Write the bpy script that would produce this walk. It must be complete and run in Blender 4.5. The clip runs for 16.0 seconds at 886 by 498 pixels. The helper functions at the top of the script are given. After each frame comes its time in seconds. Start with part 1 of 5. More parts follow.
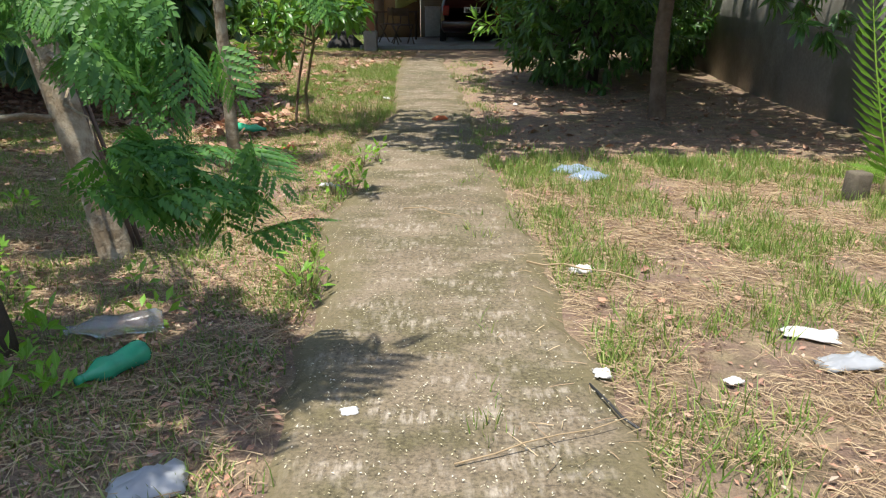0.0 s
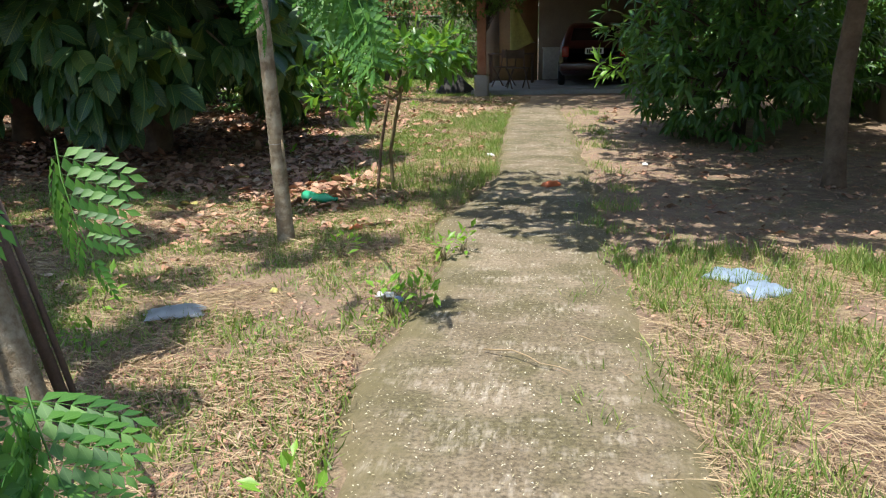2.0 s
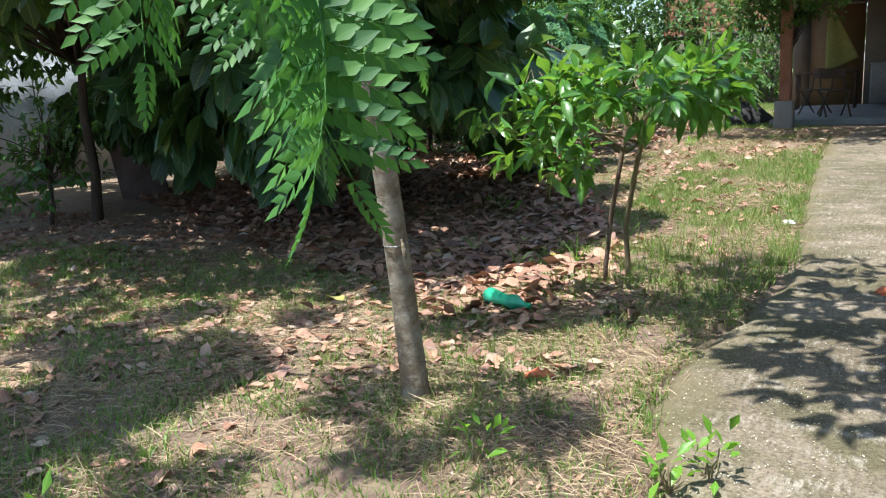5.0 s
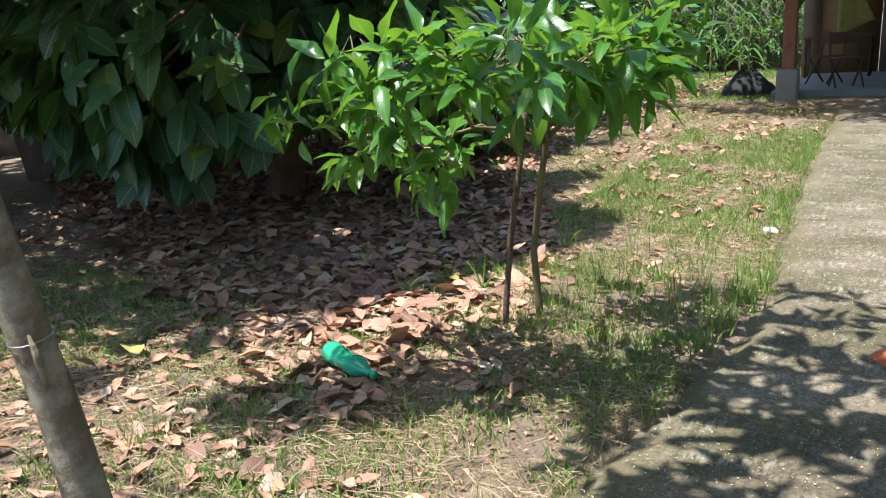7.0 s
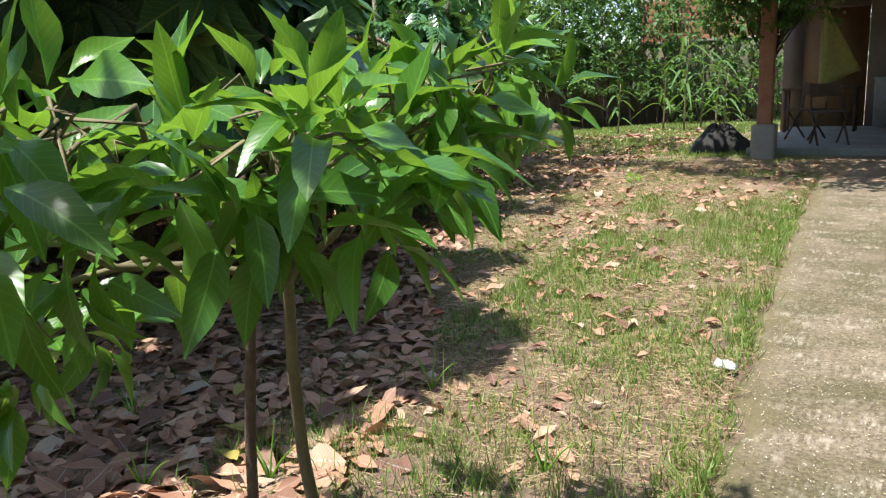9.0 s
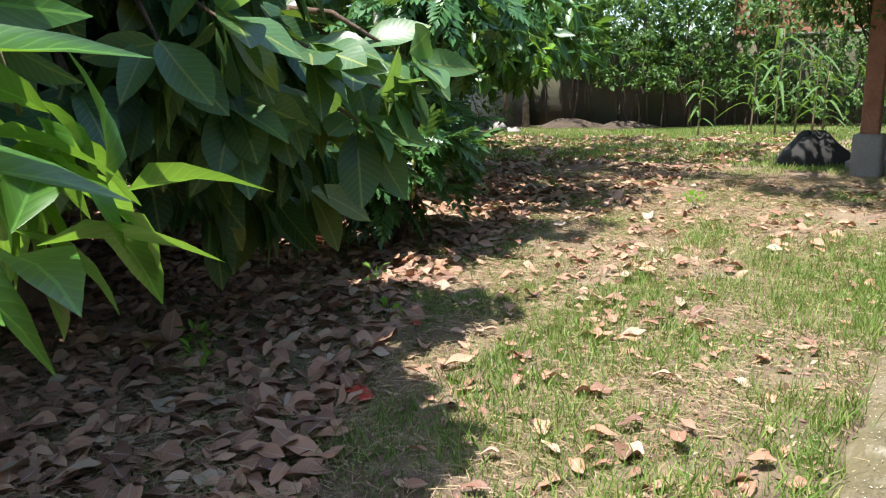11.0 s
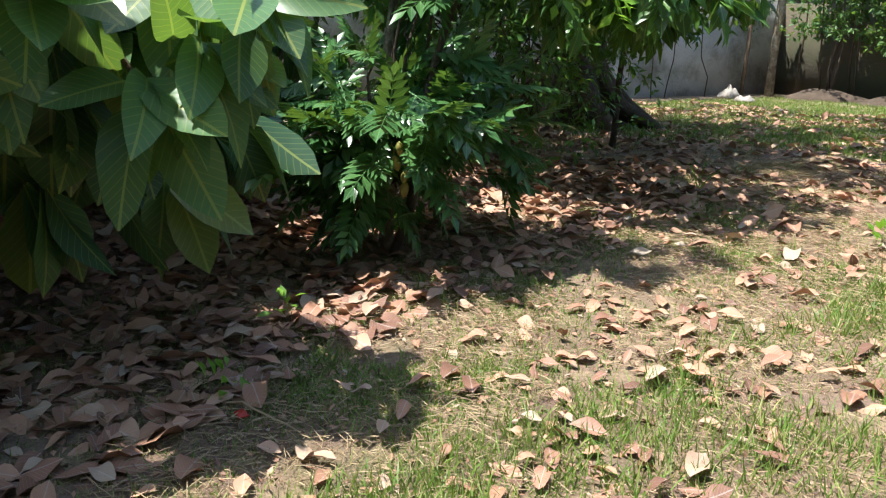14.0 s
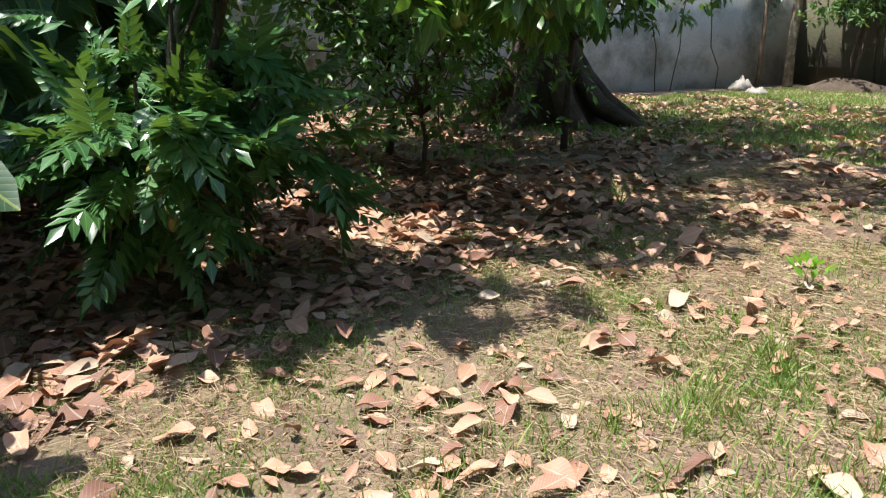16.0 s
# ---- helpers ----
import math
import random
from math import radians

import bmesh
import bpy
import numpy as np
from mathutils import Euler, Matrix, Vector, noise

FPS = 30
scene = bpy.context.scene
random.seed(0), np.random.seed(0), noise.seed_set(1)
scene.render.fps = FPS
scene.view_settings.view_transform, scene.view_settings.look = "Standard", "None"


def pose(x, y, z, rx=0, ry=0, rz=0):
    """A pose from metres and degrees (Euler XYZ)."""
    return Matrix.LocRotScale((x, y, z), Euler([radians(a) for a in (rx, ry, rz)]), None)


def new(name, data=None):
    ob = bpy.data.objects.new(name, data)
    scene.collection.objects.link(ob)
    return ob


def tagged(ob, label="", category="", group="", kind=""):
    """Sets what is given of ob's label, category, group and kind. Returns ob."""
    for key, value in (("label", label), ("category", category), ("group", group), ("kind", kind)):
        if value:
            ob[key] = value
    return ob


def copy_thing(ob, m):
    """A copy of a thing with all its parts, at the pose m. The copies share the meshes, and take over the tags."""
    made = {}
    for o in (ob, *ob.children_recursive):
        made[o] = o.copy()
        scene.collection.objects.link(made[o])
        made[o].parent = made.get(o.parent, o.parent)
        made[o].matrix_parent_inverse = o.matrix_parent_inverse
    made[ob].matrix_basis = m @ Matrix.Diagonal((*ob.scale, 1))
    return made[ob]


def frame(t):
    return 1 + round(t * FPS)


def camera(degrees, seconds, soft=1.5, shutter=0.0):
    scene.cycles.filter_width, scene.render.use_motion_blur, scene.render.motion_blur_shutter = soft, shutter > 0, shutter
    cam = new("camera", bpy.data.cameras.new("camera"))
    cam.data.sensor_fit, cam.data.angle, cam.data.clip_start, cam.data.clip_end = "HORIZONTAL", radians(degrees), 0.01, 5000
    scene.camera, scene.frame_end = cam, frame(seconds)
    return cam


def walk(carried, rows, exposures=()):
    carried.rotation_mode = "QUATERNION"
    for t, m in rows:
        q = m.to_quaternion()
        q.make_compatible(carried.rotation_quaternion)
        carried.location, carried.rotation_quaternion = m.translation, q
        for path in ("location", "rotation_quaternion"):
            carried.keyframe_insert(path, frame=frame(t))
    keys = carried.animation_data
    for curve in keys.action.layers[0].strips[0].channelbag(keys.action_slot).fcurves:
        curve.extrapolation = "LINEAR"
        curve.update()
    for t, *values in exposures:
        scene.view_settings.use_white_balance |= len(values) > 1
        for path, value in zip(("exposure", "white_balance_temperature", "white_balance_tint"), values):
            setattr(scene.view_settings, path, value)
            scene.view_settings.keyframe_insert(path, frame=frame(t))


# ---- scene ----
cam = camera(59.7, 16.0, 1.2)
METRES, EYE, TILT, LEAN, TURN = 12.667, 1.25, 0.0, 0.0, 0.0
ROWS = [
    (0.0, 0.0, 0.0, 0.0, -0.04, -17.42, 0.14),
    (0.5, 0.0011, 0.0335, -0.0003, 3.33, -18.65, 0.02),
    (1.0, 0.0068, 0.0695, -0.0002, 5.25, -18.96, 0.53),
    (1.5, 0.0035, 0.104, 0.001, 7.57, -17.51, 0.17),
    (2.0, 0.005, 0.1328, 0.0017, 8.64, -14.51, 1.07),
    (2.5, 0.0035, 0.1644, 0.003, 16.14, -12.24, 0.44),
    (3.0, -0.0005, 0.1932, 0.0034, 19.36, -12.36, -0.56),
    (3.5, 0.0002, 0.2266, 0.0027, 22.58, -11.62, -0.41),
    (6.0, -0.0135, 0.3771, 0.0042, 31.52, -13.68, 4.76),
    (6.5, -0.0128, 0.4091, 0.0032, 31.08, -15.47, 4.0),
    (7.0, -0.006, 0.4413, 0.0032, 30.48, -14.43, 3.19),
    (7.5, -0.0059, 0.4774, 0.0038, 33.85, -12.28, 4.2),
    (8.0, -0.0104, 0.5109, 0.0042, 34.4, -12.29, 4.43),
    (8.5, -0.0117, 0.5437, 0.0043, 36.16, -11.99, 3.06),
    (9.0, -0.0147, 0.5774, 0.0051, 29.81, -11.48, 2.27),
    (11.5, -0.0321, 0.7294, 0.0052, 40.63, -12.94, 0.93),
    (12.0, -0.0332, 0.7594, 0.003, 46.8, -15.14, 2.65),
    (12.5, -0.0342, 0.7873, 0.0037, 49.36, -15.57, 1.16),
    (13.0, -0.0363, 0.8198, 0.0048, 49.58, -14.63, 0.85),
    (13.5, -0.0358, 0.8499, 0.0046, 53.76, -14.92, 0.19),
    (14.0, -0.0433, 0.8807, 0.0051, 55.68, -15.53, -1.58),
    (14.5, -0.045, 0.9103, 0.005, 58.12, -14.47, 0.27),
    (15.0, -0.0529, 0.9376, 0.0036, 59.09, -15.11, 0.99),
    (15.5, -0.0583, 0.963, 0.0049, 57.7, -15.51, 1.12),
    (16.0, -0.0539, 0.9903, 0.0049, 58.59, -15.93, -0.34),
]
walk(cam, [(t, pose(0, 0, EYE, TILT, LEAN, TURN) @ pose(METRES * x, METRES * y, METRES * z, 90 + pitch, roll, yaw)) for t, x, y, z, yaw, pitch, roll in ROWS], exposures=[(0.0, 0.74, 6500, 10), (3.5, 0.95, 6150, 8), (6.0, 1.10, 5750, 9), (7.5, 1.05, 5950, 9), (9.0, 1.0, 6250, 10), (11.5, 1.22, 6200, 10), (14.5, 1.16, 6250, 10), (16.0, 1.06, 6300, 10)])

# ---- light ----
SUN_TO = Vector((-0.17, -0.30, 1.0)).normalized()
world = bpy.data.worlds.new("sky")
scene.world = world
world.use_nodes = True
wn = world.node_tree
sky = wn.nodes.new("ShaderNodeTexSky")
sky.sky_type = "NISHITA"
sky.sun_disc = False
sky.sun_elevation = math.asin(SUN_TO.z)
sky.sun_rotation = math.atan2(SUN_TO.x, SUN_TO.y)
bg = wn.nodes["Background"]
bg.inputs["Strength"].default_value = 0.15
wn.links.new(sky.outputs["Color"], bg.inputs["Color"])
sun = new("sun", bpy.data.lights.new("sun", "SUN"))
sun.data.energy = 4.6
sun.data.angle = radians(0.53)
sun.data.color = (1.0, 0.95, 0.86)
sun.rotation_mode = "QUATERNION"
sun.rotation_quaternion = SUN_TO.to_track_quat("Z", "Y")

rng = np.random.default_rng(7)


# ---- geometry helpers ----
def gz(x, y):
    """Height of the ground: nearly level, rising a little towards the house."""
    x, y = np.asarray(x, float), np.asarray(y, float)
    a = np.clip((y - 9.5) / 9.0, 0, 1)
    b = np.clip((x + 9.0) / 5.0, 0, 1)
    a, b = a * a * (3 - 2 * a), b * b * (3 - 2 * b)
    return a * (0.08 + 0.20 * b)


def zg(x, y):
    return float(gz(x, y))


def noise_at(xs, ys, scale, seed=0.0):
    return np.array([noise.noise((x / scale + seed * 7.3, y / scale - seed * 3.1, seed)) for x, y in zip(xs, ys)])


def mesh_of(name, chunks, smooth=True):
    """One mesh out of chunks (verts, faces[, uv]); every face array holds either triangles or quads."""
    vs, loops, totals, uvs, off, has_uv = [], [], [], [], 0, False
    for c in chunks:
        v = np.asarray(c[0], float).reshape(-1, 3)
        fs = c[1] if isinstance(c[1], list) else [c[1]]
        for f in fs:
            f = np.asarray(f, int)
            if len(f):
                loops.append((f + off).ravel())
                totals.append(np.full(len(f), f.shape[1]))
        uvs.append(np.asarray(c[2], float) if len(c) > 2 else np.zeros((len(v), 2)))
        has_uv |= len(c) > 2
        vs.append(v)
        off += len(v)
    v, l, n = np.concatenate(vs), np.concatenate(loops), np.concatenate(totals)
    me = bpy.data.meshes.new(name)
    me.vertices.add(len(v))
    me.vertices.foreach_set("co", v.astype(np.float32).ravel())
    me.loops.add(len(l))
    me.loops.foreach_set("vertex_index", l.astype(np.int32))
    me.polygons.add(len(n))
    me.polygons.foreach_set("loop_start", np.concatenate(([0], np.cumsum(n)[:-1])).astype(np.int32))
    if has_uv:
        layer = me.uv_layers.new(name="UVMap")
        layer.data.foreach_set("uv", np.concatenate(uvs)[l].astype(np.float32).ravel())
    me.update(calc_edges=True)
    me.validate()
    if smooth:
        me.polygons.foreach_set("use_smooth", np.ones(len(me.polygons), bool))
    return me


def part(name, chunks, material, parent=None, label="", smooth=True):
    me = chunks if isinstance(chunks, bpy.types.Mesh) else mesh_of(name, chunks, smooth)
    if material and not len(me.materials):
        me.materials.append(material)
    ob = new(name, me)
    if parent:
        ob.parent = parent
    if label:
        ob["label"] = label
    return ob


def thing(name, label, category, at=(0, 0, 0), rz=0, group="", kind=""):
    ob = new(name)
    ob.empty_display_size = 0.1
    ob.matrix_basis = pose(*at, 0, 0, rz)
    return tagged(ob, label, category, group, kind)


def box(x0, y0, z0, x1, y1, z1, bevel=0.0):
    bm = bmesh.new()
    bmesh.ops.create_cube(bm, size=1)
    bmesh.ops.scale(bm, vec=(x1 - x0, y1 - y0, z1 - z0), verts=bm.verts)
    bmesh.ops.translate(bm, vec=((x0 + x1) / 2, (y0 + y1) / 2, (z0 + z1) / 2), verts=bm.verts)
    if bevel:
        bmesh.ops.bevel(bm, geom=bm.edges[:], offset=bevel, segments=2, affect="EDGES", profile=0.5)
    bmesh.ops.triangulate(bm, faces=bm.faces[:])
    bm.verts.index_update()
    out = (np.array([v.co[:] for v in bm.verts]), np.array([[v.index for v in f.verts] for f in bm.faces]))
    bm.free()
    return out


def moved(chunk, m):
    v = np.asarray(chunk[0]) @ np.array(m.to_3x3()).T + np.array(m.translation)
    return (v, *chunk[1:])


def tube(points, radii, sides=8, rough=0.0, cap=True, squash=None):
    """A tapered limb along points."""
    p = np.array(points, float)
    r = np.broadcast_to(np.asarray(radii, float), len(p))
    t = np.gradient(p, axis=0)
    t /= np.linalg.norm(t, axis=1)[:, None] + 1e-9
    ref = np.array([0.0, 0.0, 1.0]) if abs(t[0][2]) < 0.8 else np.array([1.0, 0.0, 0.0])
    a = np.cross(t, ref)
    a /= np.linalg.norm(a, axis=1)[:, None] + 1e-9
    b = np.cross(t, a)
    ang = np.arange(sides) * 2 * np.pi / sides
    wob = 1 + rough * rng.normal(size=(len(p), sides))
    v = p[:, None] + (r[:, None] * wob)[:, :, None] * (a[:, None] * np.cos(ang)[None, :, None] + b[:, None] * np.sin(ang)[None, :, None])
    v = v.reshape(-1, 3)
    i, j = np.meshgrid(np.arange(len(p) - 1), np.arange(sides), indexing="ij")
    k = (j + 1) % sides
    f = np.stack([i * sides + j, i * sides + k, (i + 1) * sides + k, (i + 1) * sides + j], -1).reshape(-1, 4)
    faces = [f]
    if cap:
        v = np.concatenate([v, p[:1], p[-1:]])
        n = len(v)
        s = np.arange(sides)
        e = (len(p) - 1) * sides
        faces.append(np.stack([np.full(sides, n - 2), (s + 1) % sides, s], -1))
        faces.append(np.stack([np.full(sides, n - 1), e + s, e + (s + 1) % sides], -1))
    return (v, faces)


def bend(p0, p1, n=6, sag=0.0, wiggle=0.0):
    """Points from p0 to p1, sagging (or arching up, sag < 0) and a little crooked."""
    p0, p1 = np.array(p0, float), np.array(p1, float)
    s = np.linspace(0, 1, n)
    p = p0 + (p1 - p0) * s[:, None]
    p[:, 2] -= sag * np.sin(np.pi * s)
    if wiggle:
        w = rng.normal(scale=wiggle, size=(n, 3))
        w[0] = w[-1] = 0
        p += w
    return p


def leaf(width=0.4, rows=4, fold=0.10, droop=0.25, belly=0.45, curl=0.0, full=0.8):
    """A leaf one long along +y, folded along its midrib and drooping: verts, quads, uv."""
    v, uv = [], []
    for i in range(rows + 1):
        s = i / rows
        w = width * 0.5 * max(0.02, math.sin(math.pi * s ** (0.6 + belly * 0.4)) ** full if 0 < s < 1 else 0.02)
        z = -droop * s * s
        for side in (-1, 0, 1):
            v.append((side * w, s, z + abs(side) * (fold * w * 2 + curl * w * math.sin(5 * s + side))))
            uv.append((side * w / width + 0.5, s))
    f = []
    for i in range(rows):
        for j in (0, 1):
            a = i * 3 + j
            f.append((a, a + 1, a + 4, a + 3))
    return (np.array(v), np.array(f), np.array(uv))


def pinnate(pairs=9, length=1.0, leaflet=0.28, width=0.34, droop=0.25, rows=2, end=True):
    """A compound leaf: a rachis along +y with pairs of leaflets."""
    lv, lf, luv = leaf(width, rows, 0.12, 0.2)
    vs, fs, us, off = [], [], [], 0

    def add(origin, ang, size, tip):
        nonlocal off
        c, s = math.cos(ang), math.sin(ang)
        q = lv * size
        q = np.stack([q[:, 0] * c + q[:, 1] * s, -q[:, 0] * s + q[:, 1] * c, q[:, 2] - tip * q[:, 1]], -1) + origin
        vs.append(q), fs.append(lf + off), us.append(luv)
        off += len(q)

    for i in range(pairs):
        s = (i + 0.8) / (pairs + 0.4)
        size = leaflet * (0.65 + 0.7 * math.sin(math.pi * min(1, s * 0.75 + 0.2)))
        o = np.array((0, s * length, -droop * s * s * length))
        for side in (-1, 1):
            add(o, side * radians(62 - 18 * s), size, 0.15 + 0.2 * s)
    if end:
        add(np.array((0, length, -droop * length)), 0, leaflet, 0.4)
    r = 0.006
    rv, rf = tube([(0, s * length, -droop * s * s * length) for s in (0, 0.35, 0.7, 1)], [r * 1.4, r, r, r * 0.5], 3, cap=False)
    vs.append(rv), fs.append(rf[0] + off), us.append(np.full((len(rv), 2), 0.5))
    return (np.concatenate(vs), np.concatenate(fs), np.concatenate(us))


def feathery(pinnae=7, pairs=6, length=1.0):
    """A twice-compound drooping leaf with small oval leaflets."""
    base = pinnate(pairs, 1.0, 0.25, 0.62, 0.3, 2)
    vs, fs, us, off = [], [], [], 0
    for i in range(pinnae + 1):
        s = (i + 0.9) / (pinnae + 0.9)
        for side in ((-1, 1) if i < pinnae else (0,)):
            size = 0.46 * (1.15 - 0.55 * s) * length
            ang = side * radians(58)
            c, sn = math.cos(ang), math.sin(ang)
            q = base[0] * size
            q = np.stack([q[:, 0] * c + q[:, 1] * sn, -q[:, 0] * sn + q[:, 1] * c, q[:, 2] - 0.35 * q[:, 1]], -1)
            vs.append(q + np.array((0, s * length, -0.3 * s * s * length))), fs.append(base[1] + off), us.append(base[2])
            off += len(q)
    rv, rf = tube([(0, s * length, -0.3 * s * s * length) for s in (0, 0.35, 0.7, 1)], [0.012, 0.009, 0.006, 0.004], 3, cap=False)
    vs.append(rv), fs.append(rf[0] + off), us.append(np.full((len(rv), 2), 0.5))
    return (np.concatenate(vs), np.concatenate(fs), np.concatenate(us))


def unit(a):
    return a / (np.linalg.norm(a, axis=-1, keepdims=True) + 1e-9)


def frames_of(d, n):
    """Turning matrices whose y lies along d and whose z lies near n."""
    d = unit(d)
    x = unit(np.cross(d, n))
    return np.stack([x, d, np.cross(x, d)], -1)


def strewn(template, pos, rot, size):
    """Many copies of a template as one chunk."""
    v, f = np.asarray(template[0]), np.asarray(template[1])
    size = np.asarray(size, float)
    size = size[:, None, None] if size.ndim == 1 else size[:, None, :]
    out = np.einsum("nij,nkj->nki", rot, v[None] * size) + pos[:, None]
    ff = f[None] + (np.arange(len(pos)) * len(v))[:, None, None]
    res = (out.reshape(-1, 3), ff.reshape(-1, f.shape[1]))
    return res + (np.tile(template[2], (len(pos), 1)),) if len(template) > 2 else res


def whorls(tips, outward, per, spread, down, flat=0.8):
    """Leaf places at branch tips: each tip carries a rosette of leaves that hang outwards and down."""
    n = len(tips)
    pos = np.repeat(tips, per, 0)
    out = np.repeat(outward, per, 0)
    d = unit(out * 0.55 + rng.normal(size=(n * per, 3)) * spread + np.array((0, 0, -down)))
    nrm = unit(out * 0.5 + np.array((0, 0, flat)) + rng.normal(size=(n * per, 3)) * 0.3)
    return pos + d * 0.03 + rng.normal(size=pos.shape) * 0.02, frames_of(d, nrm)


def dome(n, c, r, zlow, shell=0.35, top=1.0):
    """Points in the outer shell of an uneven dome; zlow: the lowest height of its skirt."""
    d = unit(rng.normal(size=(n * 3, 3)))
    k = 1 - shell * rng.random(n * 3) ** 1.5
    lump = 1 + 0.13 * np.sin(3.1 * d[:, 0] * 2 + d[:, 2] * 4 + c[0]) + 0.10 * np.sin(7 * d[:, 1] + 5 * d[:, 0])
    p = np.array(c) + d * np.array(r) * (k * lump)[:, None]
    ok = p[:, 2] > zlow + 0.25 * np.sin(p[:, 0] * 2.3 + p[:, 1] * 1.7)
    return p[ok][:n], d[ok][:n]


# ---- materials ----
def material(name):
    m = bpy.data.materials.new(name)
    m.use_nodes = True
    nt = m.node_tree
    return m, nt, nt.nodes["Principled BSDF"]


def node(nt, kind, **inputs):
    n = nt.nodes.new("ShaderNode" + kind)
    for key, value in inputs.items():
        n.inputs[key.replace("_", " ")].default_value = value
    return n


def ramp(nt, fac, stops):
    r = nt.nodes.new("ShaderNodeValToRGB")
    e = r.color_ramp.elements
    while len(e) < len(stops):
        e.new(0.5)
    for el, (p, c) in zip(e, stops):
        el.position, el.color = p, (*c, 1)
    nt.links.new(fac, r.inputs["Fac"])
    return r


def mixed(nt, fac, a, b, mode="MIX"):
    m = nt.nodes.new("ShaderNodeMix")
    m.data_type, m.blend_type = "RGBA", mode
    for sock, val in ((m.inputs[0], fac), (m.inputs[6], a), (m.inputs[7], b)):
        if isinstance(val, bpy.types.NodeSocket):
            nt.links.new(val, sock)
        else:
            sock.default_value = val if isinstance(val, float) else (*val, 1)
    return m.outputs[2]


def tex(nt, coord, scale, detail=4.0, rough=0.6):
    n = node(nt, "TexNoise", Scale=scale, Detail=detail, Roughness=rough)
    nt.links.new(coord, n.inputs["Vector"])
    return n.outputs["Fac"]


def bumped(nt, bsdf, height, strength, distance):
    b = node(nt, "Bump", Strength=strength, Distance=distance)
    nt.links.new(height, b.inputs["Height"])
    nt.links.new(b.outputs["Normal"], bsdf.inputs["Normal"])


def leaf_material(name, stops, rough=0.4, glow=0.35, tint=(0.25, 0.42, 0.03), own=False, vein=0.5, veins=11.0):
    """A leaf blade: colour by leaf, pale midrib and side veins, light passing through."""
    m, nt, b = material(name)
    geo = nt.nodes.new("ShaderNodeObjectInfo" if own else "ShaderNodeNewGeometry")
    rnd = geo.outputs["Random" if own else "Random Per Island"]
    col = ramp(nt, rnd, stops).outputs["Color"]
    uv = nt.nodes.new("ShaderNodeUVMap")
    sep = nt.nodes.new("ShaderNodeSeparateXYZ")
    nt.links.new(uv.outputs["UV"], sep.inputs[0])

    def calc(op, a, bb=None):
        n = nt.nodes.new("ShaderNodeMath")
        n.operation = op
        for s, val in zip(n.inputs, (a, bb)):
            if isinstance(val, bpy.types.NodeSocket):
                nt.links.new(val, s)
            elif val is not None:
                s.default_value = val
        return n.outputs[0]

    off = calc("ABSOLUTE", calc("SUBTRACT", sep.outputs["X"], 0.5))
    mid = calc("LESS_THAN", off, 0.025)
    wave = calc("SINE", calc("MULTIPLY", calc("SUBTRACT", sep.outputs["Y"], calc("MULTIPLY", off, 0.5)), veins * 6.28))
    side = calc("GREATER_THAN", wave, 0.90)
    ribs = calc("MAXIMUM", mid, calc("MULTIPLY", side, 0.45))
    coord = nt.nodes.new("ShaderNodeTexCoord")
    blotch = tex(nt, coord.outputs["Object"], 18.0)
    col = mixed(nt, 0.35, col, ramp(nt, blotch, ((0.3, (0.5, 0.5, 0.45)), (0.75, (1.0, 1.0, 0.9)))).outputs["Color"], "MULTIPLY")
    col = mixed(nt, calc("MULTIPLY", ribs, vein), col, tuple(min(0.6, 1.9 * c + 0.03) for c in stops[-1][1]))
    nt.links.new(col, b.inputs["Base Color"])
    b.inputs["Roughness"].default_value = rough
    bumped(nt, b, wave, 0.05, 0.002)
    if glow:
        t = nt.nodes.new("ShaderNodeBsdfTranslucent")
        nt.links.new(mixed(nt, 0.6, col, tint), t.inputs["Color"])
        mx = nt.nodes.new("ShaderNodeMixShader")
        mx.inputs[0].default_value = glow
        nt.links.new(b.outputs[0], mx.inputs[1])
        nt.links.new(t.outputs[0], mx.inputs[2])
        nt.links.new(mx.outputs[0], nt.nodes["Material Output"].inputs["Surface"])
    return m


def surface(name, low, high, scale=3.0, rough=0.85, fine=40.0, bump=0.4, depth=0.01, metal=0.0, stain=None, stain_scale=0.8):
    """Any plain stuff with variation at two scales."""
    m, nt, b = material(name)
    coord = nt.nodes.new("ShaderNodeTexCoord").outputs["Object"]
    big, small = tex(nt, coord, scale, 5.0), tex(nt, coord, fine, 6.0, 0.7)
    col = ramp(nt, big, ((0.3, low), (0.7, high))).outputs["Color"]
    col = mixed(nt, 0.5, col, ramp(nt, small, ((0.3, (0.45, 0.45, 0.45)), (0.65, (1, 1, 1)))).outputs["Color"], "MULTIPLY")
    if stain:
        s = ramp(nt, tex(nt, coord, stain_scale, 6.0, 0.65), ((0.45, (0, 0, 0)), (0.62, (1, 1, 1)))).outputs["Color"]
        col = mixed(nt, s, col, stain)
    nt.links.new(col, b.inputs["Base Color"])
    b.inputs["Roughness"].default_value = rough
    b.inputs["Metallic"].default_value = metal
    bumped(nt, b, small, bump, depth)
    return m


